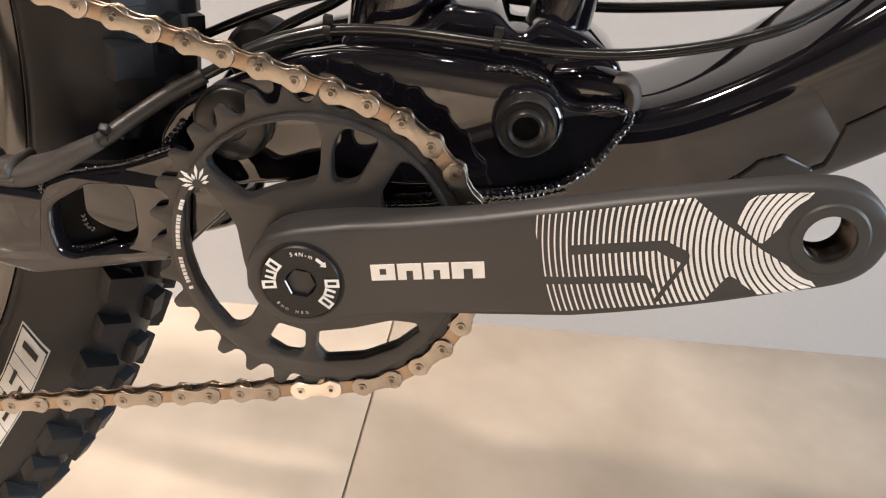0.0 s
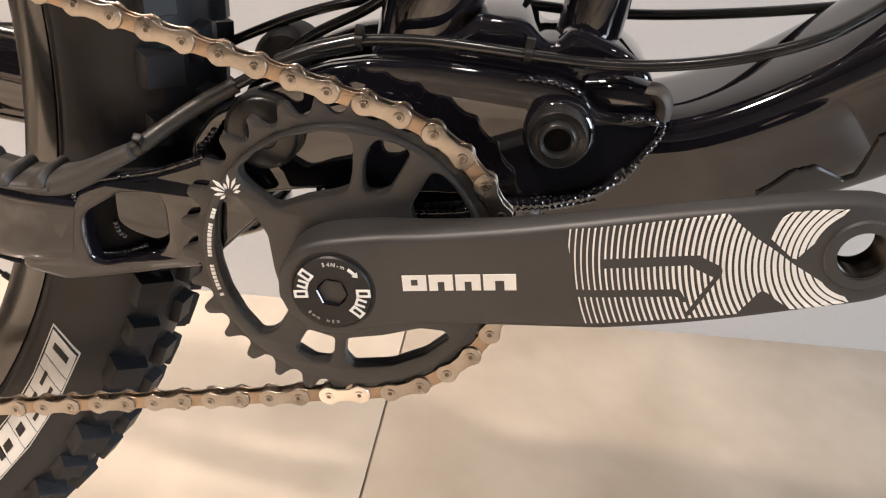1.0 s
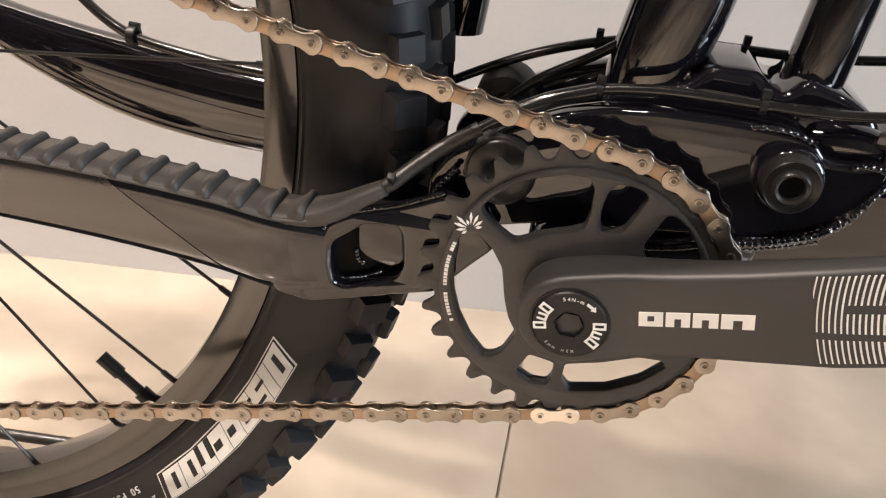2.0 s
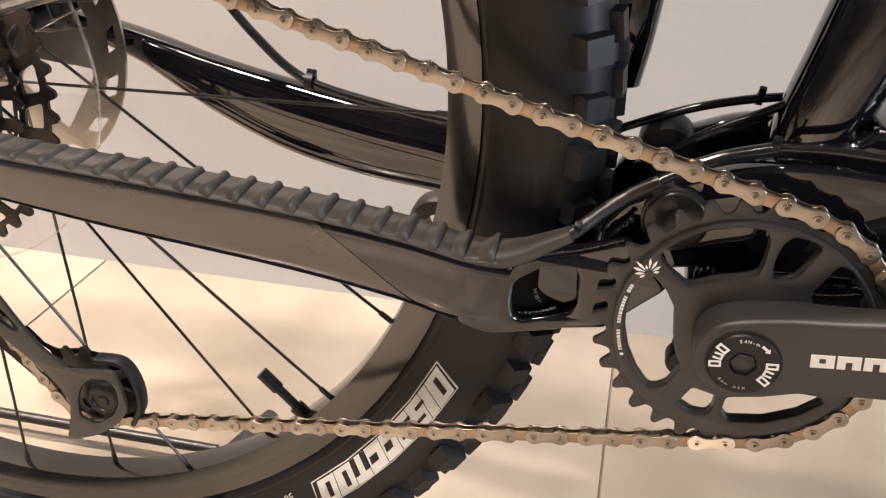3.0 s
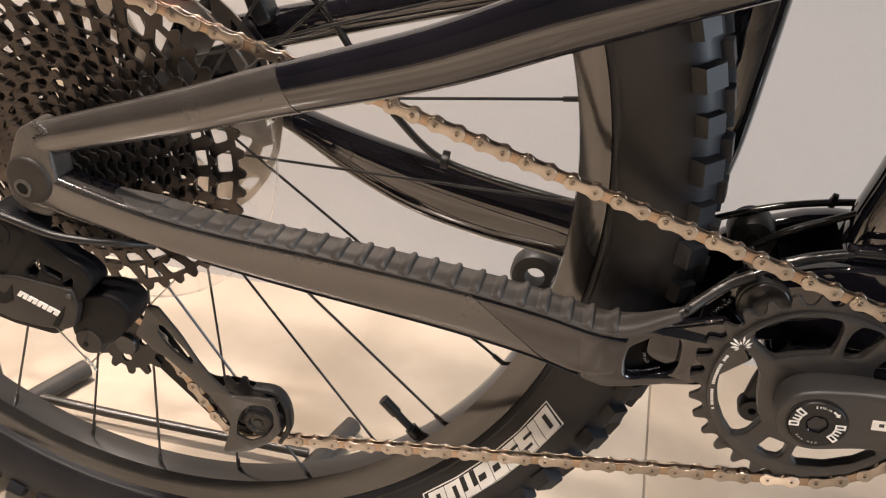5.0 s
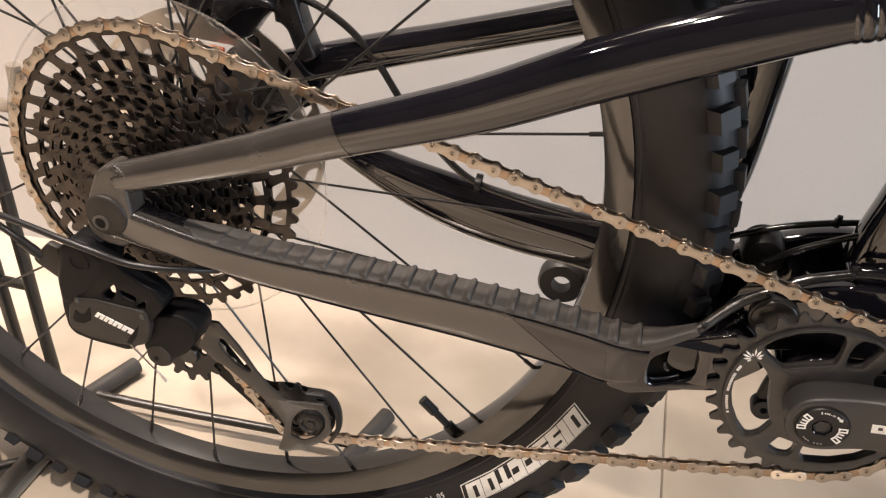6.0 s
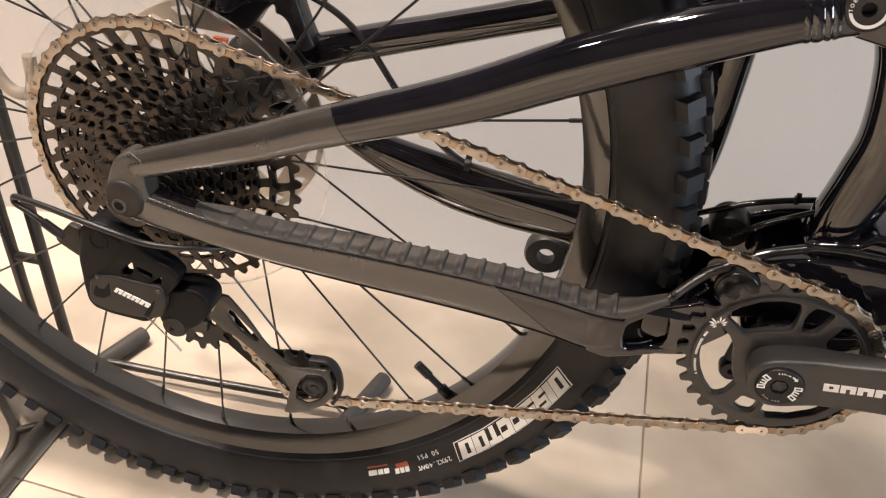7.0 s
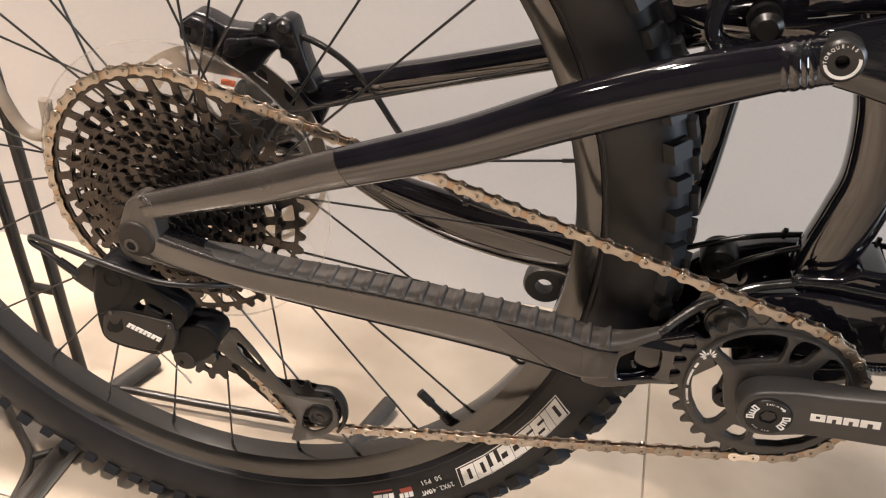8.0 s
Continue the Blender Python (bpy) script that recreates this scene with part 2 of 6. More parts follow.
def box(x0, x1, y0, y1, z0, z1, bevel=0.0, bm=None):
    bm = bm or bmesh.new()
    made = bmesh.ops.create_cube(bm, size=1, matrix=Matrix.LocRotScale(((x0 + x1) / 2, (y0 + y1) / 2, (z0 + z1) / 2), None, (x1 - x0, y1 - y0, z1 - z0)))
    if bevel:
        edges = {e for v in made["verts"] for e in v.link_edges}
        bmesh.ops.bevel(bm, geom=list(edges), offset=bevel, segments=2, affect="EDGES", profile=0.6)
    return bm


def weld(pts, r, pitch=0.0026):
    """A rippled weld bead along points."""
    rows = [Vector(q) for q in smooth_path(pts, 16)]
    bm, run, last = bmesh.new(), 0.0, rows[0]
    dense = []
    for a, b in zip(rows, rows[1:]):
        n = max(1, int((b - a).length / 0.0006))
        dense += [a.lerp(b, k / n) for k in range(n)]
    rings, u = [], None
    for i, p in enumerate(dense):
        t2 = (dense[min(len(dense) - 1, i + 1)] - dense[max(0, i - 1)]).normalized()
        u = t2.orthogonal().normalized() if u is None else (u - t2 * u.dot(t2)).normalized()
        v = t2.cross(u)
        run += (p - last).length
        last = p
        rr = r * (0.68 + 0.42 * abs(math.sin(math.pi * run / pitch)))
        rings.append([bm.verts.new(p + (u * math.cos(2 * math.pi * k / 10) + v * math.sin(2 * math.pi * k / 10)) * rr) for k in range(10)])
    for a, b in zip(rings, rings[1:]):
        for k in range(10):
            bm.faces.new((a[k], a[(k + 1) % 10], b[(k + 1) % 10], b[k]))
    bm.faces.new(rings[0][::-1])
    bm.faces.new(rings[-1])
    return bm


def writing(name, body, size, m, material, parent, label="", depth=0.0003, squeeze=1.0):
    """Raised lettering in the built-in font, centred."""
    cu = bpy.data.curves.new("writing", "FONT")
    cu.body, cu.size, cu.align_x, cu.align_y, cu.extrude = body, size, "CENTER", "CENTER", depth
    ob = bpy.data.objects.new("writing", cu)
    me = bpy.data.meshes.new_from_object(ob)
    bpy.data.objects.remove(ob)
    bpy.data.curves.remove(cu)
    me.transform(m @ pose(0, 0, 0, 90) @ Matrix.Diagonal((squeeze, 1, 1, 1)))
    return link_up(name, finish(me, material), parent, label)


# ---- room ----
def room():
    structure = lambda ob, label: tagged(ob, label, kind="structure")
    structure(part("floor", box(-4.2, 4.2, -4.2, 1.6, -0.15, -0.003), GROUT), "tiled showroom floor with narrow dark joints")
    turn = Matrix.Translation((0, 0.457, 0)) @ pose(0, 0, 0, 0, 0, 9.5)
    w = part("wall_back", box(-4.6, 4.6, 0, 0.12, -0.01, CEILING), WALLM, m=turn)
    structure(w, "pale grey painted wall behind the bicycle")
    # side and front walls are out of view, added to close the room
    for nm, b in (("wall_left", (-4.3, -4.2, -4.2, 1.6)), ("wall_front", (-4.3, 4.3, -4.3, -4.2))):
        structure(part(nm, box(b[0], b[1], b[2], b[3], -0.01, CEILING), DARKWALL), "unseen dim brown wall added to close the shop")
    right = box(4.2, 4.3, -4.2, -2.45, -0.01, CEILING)
    box(4.2, 4.3, 0.05, 1.6, -0.01, CEILING, bm=right)
    box(4.2, 4.3, -2.45, 0.05, -0.01, 0.6, bm=right)
    box(4.2, 4.3, -2.45, 0.05, 2.4, CEILING, bm=right)
    structure(part("wall_right", right, DARKWALL), "unseen dim brown wall added with the shop window opening")
    structure(part("ceiling", box(-4.4, 4.4, -4.4, 1.6, CEILING, CEILING + 0.1), CEILM), "unseen dark ceiling added above the shop, with downlights")


room()


def downlight_thing(x, y):
    base = part("downlight", lathe([(0.085, 0), (0.085, 0.012), (0.074, 0.016), (0.07, 0.004), (0.07, 0)], 28, True), STANDM, m=pose(x, y, CEILING - 0.001, -90))
    tagged(base, "unseen round ceiling downlight with dark rim, added at a lamp", "downlight", "ceiling downlights")
    part("diffuser", lathe([(0, 0.003), (0.0695, 0.003)], 28), GLOW, base)


for lamp_row in LAMPS:
    downlight_thing(*lamp_row[:2])

# ---- bicycle ----
bike = tagged(new("bicycle"), "gloss black full-suspension mountain bicycle held upright in a floor stand", "bicycle")
AX, AZ = -0.4380, 0.3735          # rear axle
BZ = 0.345                        # bottom bracket
RING_Y, TOP_Y = -0.0505, -0.0342   # chain line at the chainring and at the largest sprocket
PITCH = 0.0127


def pitch_radius(teeth):
    return PITCH / (2 * math.sin(math.pi / teeth))


# ---- rear wheel ----
def wheel():
    rim = part("rim", lathe([(0.2915, -0.004), (0.2925, -0.010), (0.300, -0.0145), (0.3060, -0.0165), (0.3100, -0.0172), (0.3108, -0.0150), (0.3090, -0.0135),
                             (0.3080, 0.0), (0.3090, 0.0135), (0.3108, 0.0150), (0.3100, 0.0172), (0.3060, 0.0165), (0.300, 0.0145), (0.2925, 0.010), (0.2915, 0.004)], 128, True, centre=(AX, 0, AZ)), RIMM, bike, "matt black wide alloy rear rim")
    hub = part("hub", lathe([(0, -0.05), (0.012, -0.05), (0.016, -0.03), (0.031, -0.026), (0.031, -0.022), (0.016, -0.018), (0.015, 0.024), (0.029, 0.030), (0.029, 0.034), (0.018, 0.038), (0.012, 0.06), (0, 0.06)], 40, centre=(AX, 0, AZ)), SATIN, bike, "black rear hub shell")
    for k in range(28):
        a = radians(-34.3 + 360 / 28 * k)
        drive = k % 2 == 0
        lead = 1 if k % 4 in (0, 1) else -1
        b = a + lead * radians(66)
        fy, fr = (-0.024, 0.0275) if drive else (0.032, 0.0265)
        ny = -0.004 if drive else 0.004
        out = Vector((math.cos(a), 0, math.sin(a)))
        p0 = Vector((AX + fr * math.cos(b), fy + 0.001 * lead, AZ + fr * math.sin(b)))
        p1 = Vector((AX, ny, AZ)) + out * 0.2935
        d = (p1 - p0).normalized()
        part("spoke", cable([p0, (p0 + p1) / 2, p1], 0.00095, 2, 8), SATIN, rim)
        part("nipple", cable([p1 - d * 0.010, p1 - d * 0.005, p1 + d * 0.002], 0.0016, 2, 8), STANDM if k % 4 else SATIN, rim)
    a = radians(-39.75)
    out = Vector((math.cos(a), 0, math.sin(a)))
    c = Vector((AX, 0, AZ))
    part("valve_stem", cable([c + out * 0.293, c + out * 0.275, c + out * 0.260], 0.0029, 3, 12), PLASTIC, rim, "black valve stem with plastic cap")
    part("valve_nut", cable([c + out * 0.2925, c + out * 0.288, c + out * 0.284], 0.0046, 3, 12), PLASTIC, rim)
    part("valve_cap", cable([c + out * 0.269, c + out * 0.261, c + out * 0.2545], 0.0040, 3, 12), PLASTIC, rim)
    return rim


wheel()

TYRE = [(0.3090, -0.0140), (0.3106, -0.0165), (0.3120, -0.0192), (0.3185, -0.0238), (0.3340, -0.0283), (0.3430, -0.0298), (0.3510, -0.0288), (0.3580, -0.0262), (0.3630, -0.0215), (0.3665, -0.012), (0.3680, 0.0)]


def tyre():
    prof = TYRE + [(r, -y) for r, y in TYRE[-2::-1]]
    ty = part("tyre", lathe(prof, 160, centre=(AX, 0, AZ)), RUBBER, bike, "black knobbly mountain bike tyre with white sidewall lettering", angle=60)
    bead = part("bead_line", lathe([(0.3124, -0.0194), (0.3136, -0.0212), (0.3150, -0.0214)], 128, centre=(AX, 0, AZ)), RUBBER, ty)

    def knob(dx, dy, dr, taper):
        bm = bmesh.new()
        vs = []
        for r, f in ((-0.004, 1.0), (dr * 0.75, 0.5 + taper / 2), (dr, taper)):
            vs.append([bm.verts.new((sx * dx * f, sy * dy * f, r)) for sx, sy in ((-1, -1), (1, -1), (1, 1), (-1, 1))])
        for lo, hi in zip(vs, vs[1:]):
            for k in range(4):
                bm.faces.new((lo[k], lo[(k + 1) % 4], hi[(k + 1) % 4], hi[k]))
        bm.faces.new(vs[-1])
        bm.faces.new(vs[0][::-1])
        bmesh.ops.recalc_face_normals(bm, faces=bm.faces)
        me = bpy.data.meshes.new("tread_knob")
        bm.to_mesh(me)
        bm.free()
        return finish(me, RUBBER, 30)

    side_a, side_b, mid = knob(0.0070, 0.0080, 0.0050, 0.86), knob(0.0060, 0.0068, 0.0046, 0.86), knob(0.0070, 0.0050, 0.0042, 0.86)
    count = 92

    def lay(me, deg, y, r, lean, parent, skew=0):
        a = radians(deg)
        place = Matrix.Translation((AX, 0, AZ)) @ Matrix.Rotation(math.pi / 2 - a, 4, "Y") @ Matrix.Translation((0, y, r)) @ Matrix.Rotation(radians(lean), 4, "X") @ Matrix.Rotation(radians(skew), 4, "Z")
        return link_up("tread_knob", me, parent, m=place)

    far = bmesh.new()
    for k in range(count):
        deg = 360 * k / count
        lay(side_a if k % 2 else side_b, deg, -0.0272 if k % 2 else -0.0258, 0.3590, 46, ty)
        lay(mid, deg + 1.1, -0.0085 - 0.003 * (k % 2), 0.3675, 10, ty, 6)
        lay(mid, deg + 2.6, 0.0085 + 0.003 * (k % 2), 0.3675, -10, ty, -6)
        a = radians(deg)
        bmesh.ops.create_cube(far, size=1, matrix=Matrix.Translation((AX, 0, AZ)) @ Matrix.Rotation(math.pi / 2 - a, 4, "Y") @ Matrix.Translation((0, 0.0255, 0.3615)) @ Matrix.Rotation(radians(-42), 4, "X") @ Matrix.Diagonal((0.012, 0.010, 0.011, 1)))
    tagged(part("far_side_tread", far, RUBBER, ty), kind="stuff")
    return ty


TY = tyre()


def on_sidewall(deg, r, lift=0.0006):
    """A pose on the drive side of the tyre: x runs clockwise round it, z outwards."""
    rows = [(q[0], q[1]) for q in TYRE]
    y = np.interp(r, [q[0] for q in rows], [q[1] for q in rows])
    dy = (np.interp(r + 0.004, [q[0] for q in rows], [q[1] for q in rows]) - np.interp(r - 0.004, [q[0] for q in rows], [q[1] for q in rows])) / 0.008
    a = radians(deg)
    return Matrix.Translation((AX, 0, AZ)) @ Matrix.Rotation(math.pi / 2 - a, 4, "Y") @ Matrix.Translation((0, y - lift, r)) @ Matrix.Rotation(-math.atan(dy), 4, "X")


# ---- cassette ----
def gear_outline(teeth, cx, cz, root, tip, phase=0.0, lean=0.0):
    out = []
    for k in range(teeth):
        for f, r in ((0.0, root), (0.18, root), (0.36, tip - 0.0008), (0.5 + lean, tip), (0.66, tip - 0.0008), (0.84, root)):
            a = 2 * math.pi * (k + f) / teeth + phase
            out.append((cx + r * math.cos(a), cz + r * math.sin(a)))
    return out


def skew_windows(cx, cz, r0, r1, count, share, twist, phase, corner=0.0015):
    """A ring of leaning four-sided cut-outs."""
    out = []
    for k in range(count):
        a = 2 * math.pi * k / count + phase
        w = math.pi / count * share
        q = [(r0, a - w * 0.85), (r0, a + w * 0.85), (r1, a + w + twist), (r1, a - w + twist)]
        pts = [(cx + r * math.cos(t), cz + r * math.sin(t)) for r, t in q]
        out.append(rounded(pts, corner, 2))
    return out


COGS = (50, 42, 36, 32, 28, 25, 22, 19, 17, 15, 13, 11)


def cassette():
    body = part("cassette", lathe([(0.014, -0.030), (0.0215, -0.030), (0.0175, -0.0765), (0.014, -0.0765)], 40, True, centre=(AX, 0, AZ)), STEELB, bike, "wide-range twelve-speed black steel cassette")
    for i, teeth in enumerate(COGS):
        y = TOP_Y - 0.00365 * i
        r = pitch_radius(teeth)
        inner = max(0.0165, (pitch_radius(COGS[i + 3]) if i < 9 else 0.017) - 0.008)
        lines = [gear_outline(teeth, AX, AZ, r - 0.0031, r + (0.0020 if i == 0 else 0.0013), 0.21 * i), circle(AX, AZ, inner, 60)]
        if teeth == 50:
            lines += skew_windows(AX, AZ, 0.0848, 0.0950, 30, 0.72, 0.045, 0.1, 0.0024) + skew_windows(AX, AZ, inner + 0.003, 0.0815, 28, 0.74, 0.06, 0.3)
        elif teeth > 13:
            after = pitch_radius(COGS[i + 1])
            r0 = max(inner + 0.0025, min(after + 0.0006, r - 0.0082))
            count = {42: 28, 36: 34, 32: 32, 28: 28, 25: 25}.get(teeth, teeth)
            lines += skew_windows(AX, AZ, r0, r - 0.0038, count, 0.70 if teeth > 30 else 0.6, 0.04, 0.37 * i)
            if r0 - 0.0025 - inner > 0.007:
                lines += skew_windows(AX, AZ, inner + 0.003, r0 - 0.0022, max(8, teeth // 2), 0.62, 0.08, 0.2 * i)
        ob = sheet("sprocket", lines, y - 0.0009, y + 0.0009, STEELB, body)
        if 0 < i < 11:
            part("spacer", lathe([(inner + 0.0005, y - 0.003), (inner + 0.003, y - 0.003), (inner + 0.003, y - 0.0006), (inner + 0.0005, y - 0.0006)], 48, True, centre=(AX, 0, AZ)), STEELB, body)
    part("lockring", lathe([(0.010, -0.079), (0.0165, -0.079), (0.0175, -0.0765), (0.010, -0.0765)], 36, True, centre=(AX, 0, AZ)), SATIN, body)
    holes = [rounded(polar(AX, AZ, [(88, a), (88, a + 14), (108, a + 12), (108, a + 2)]), 0.003, 2) for a in range(0, 360, 24)]
    sheet("spoke_protector", [circle(AX, AZ, 0.1165, 96), circle(AX, AZ, 0.052, 48)] + holes, -0.0215, -0.0203, CLEAR, bike, "clear plastic spoke protector disc behind the cassette")
    part("protector_rim", lathe([(0.1160, -0.0217), (0.1170, -0.0217), (0.1170, -0.0201), (0.1160, -0.0201)], 96, True, centre=(AX, 0, AZ)), RIMCLEAR, bike)


cassette()


# ---- brake ----
def brake():
    holes = []
    for k in range(18):
        a = 20 * k
        holes.append(rounded(polar(AX, AZ, [(79, a), (79, a + 9), (86, a + 13), (86, a + 4)]), 0.0015, 2))
    for k in range(6):
        a = 60 * k
        holes.append(rounded(polar(AX, AZ, [(32, a + 5), (32, a + 40), (72, a + 52), (72, a + 12)]), 0.005, 3))
    sheet("brake_rotor", [circle(AX, AZ, 0.0905, 96), circle(AX, AZ, 0.02, 32)] + holes, 0.0452, 0.0470, STEEL, bike, "thin polished steel brake rotor with cut-outs")
    outline = [(-0.468, 0.479), (-0.456, 0.4885), (-0.447, 0.488), (-0.430, 0.482), (-0.409, 0.484), (-0.4065, 0.492), (-0.400, 0.494), (-0.396, 0.491), (-0.386, 0.4985), (-0.378, 0.4965), (-0.374, 0.485), (-0.369, 0.472), (-0.364, 0.460), (-0.357, 0.447), (-0.366, 0.441), (-0.373, 0.449), (-0.379, 0.462), (-0.384, 0.4655), (-0.388, 0.4655), (-0.389, 0.473), (-0.395, 0.468), (-0.401, 0.460), (-0.406, 0.451), (-0.418, 0.446), (-0.431, 0.452), (-0.438, 0.457), (-0.469, 0.464)]
    cal = sheet("brake_caliper", [rounded(outline, 0.003)], 0.0420, 0.0600, CALM, bike, "black hydraulic brake caliper on the left stay", 0.0026, 50, 2)
    sheet("piston_housing", [rounded([(-0.466, 0.467), (-0.4655, 0.4785), (-0.4560, 0.4865), (-0.4470, 0.4855), (-0.4380, 0.4800), (-0.4400, 0.4640), (-0.4520, 0.4640)], 0.003)], 0.0360, 0.0430, CALM, cal, "raised piston housing", 0.0022, 60, 2)
    sheet("hose_rib", [rounded([(-0.4330, 0.4600), (-0.4300, 0.4740), (-0.4150, 0.4770), (-0.4020, 0.4810), (-0.3900, 0.4800), (-0.3850, 0.4760), (-0.3990, 0.4740), (-0.4120, 0.4690), (-0.4220, 0.4600)], 0.003)], 0.0385, 0.0425, CALM, cal, "", 0.0015, 60, 2)
    # near-black block painted on for the shade of a slot
    part("slot_shade", box(-0.4645, -0.4560, 0.0352, 0.0362, 0.4730, 0.4790, 0.0004), HOLLOW_SHADE, cal)
    arch = [(-0.430, 0.432), (-0.419, 0.441), (-0.408, 0.449), (-0.394, 0.440), (-0.384, 0.430), (-0.373, 0.4235), (-0.362, 0.4440), (-0.351, 0.4330), (-0.360, 0.4080), (-0.378, 0.3960), (-0.410, 0.3760), (-0.436, 0.3640), (-0.452, 0.3740), (-0.444, 0.4000)]
    slots = [[(-0.424, 0.4335), (-0.402, 0.4385), (-0.400, 0.4340), (-0.421, 0.4290)], [(-0.420, 0.4225), (-0.400, 0.4300), (-0.389, 0.4235), (-0.410, 0.4130)]]
    sheet("dropout", [rounded(arch, 0.004)] + [rounded(q, 0.0016, 2) for q in slots], 0.0560, 0.0640, GLOSS, bike, "gloss black slotted dropout on the brake side", 0.0015, 60, 2)
    for q in ((-0.4020, 0.0420, 0.4880), (-0.3840, 0.0420, 0.4915)):
        part("caliper_bolt", lathe([(0, -0.005), (0.0035, -0.005), (0.005, -0.0035), (0.005, 0.004), (0, 0.004)], 16, centre=q), SATIN, cal)
    part("pad_tab", box(-0.434, -0.423, 0.037, 0.041, 0.4370, 0.4410, 0.001), RED, cal, "red brake pad tab")
    part("brake_hose", cable([(-0.440, 0.046, 0.4700), (-0.410, 0.044, 0.4800), (-0.392, 0.046, 0.4835), (-0.378, 0.05, 0.484), (-0.357, 0.05, 0.479), (-0.336, 0.05, 0.468), (-0.316, 0.05, 0.450), (-0.292, 0.046, 0.424), (-0.266, 0.042, 0.402), (-0.238, 0.040, 0.385), (-0.200, 0.040, 0.379), (-0.150, 0.040, 0.377), (-0.09, 0.036, 0.380)], 0.0026), HOUSING, bike, "black brake hose following the left stay")
    tie = part("cable_tie", lathe([(0.0036, -0.002), (0.005, -0.002), (0.005, 0.002), (0.0036, 0.002)], 14, True), PLASTIC, bike, m=Matrix.Translation((-0.2335, 0.0398, 0.3838)) @ pose(0, 0, 0, 0, 20, 90))
    part("tie_head", box(-0.0022, 0.0022, -0.0024, 0.0024, 0.003, 0.0068, 0.0008), PLASTIC, tie)


brake()


# ---- stays ----
def film_strip(rows, power, p, q, parent):
    """Clear film round the outer side of a stay, from its rear end to a slanting cut through p and q."""
    dense = smooth_path(rows, 14)
    side = lambda v: (v.x - p[0]) * (q[1] - p[1]) - (v.z - p[1]) * (q[0] - p[0])
    bm, lines = bmesh.new(), []
    for k in range(-8, 9):
        ang = math.pi + k * 0.19
        c, s = math.cos(ang), math.sin(ang)
        pts = []
        for i in range(1, len(dense) - 1):
            r = dense[i]
            tan = Vector((dense[i + 1] - dense[i - 1])[:3]).normalized()
            u = (Vector((0, 1, 0)) - tan * tan.y).normalized()
            v = Vector(r[:3]) + u * math.copysign(abs(c) ** (2 / power), c) * r[3] + tan.cross(u) * math.copysign(abs(s) ** (2 / power), s) * r[4]
            if pts and side(v) * side(pts[0]) < 0:
                f = side(pts[-1]) / (side(pts[-1]) - side(v))
                pts.append(pts[-1].lerp(v, f))
                break
            pts.append(v)
        idx = np.linspace(0, len(pts) - 1, 60)
        lines.append([bm.verts.new(pts[int(t)].lerp(pts[min(int(t) + 1, len(pts) - 1)], t % 1)) for t in idx])
    for a, b in zip(lines, lines[1:]):
        for k in range(59):
            bm.faces.new((a[k], a[k + 1], b[k + 1], b[k]))
    part("protection_film", bm, FILM, parent, "clear satin film over the rear of the stay")


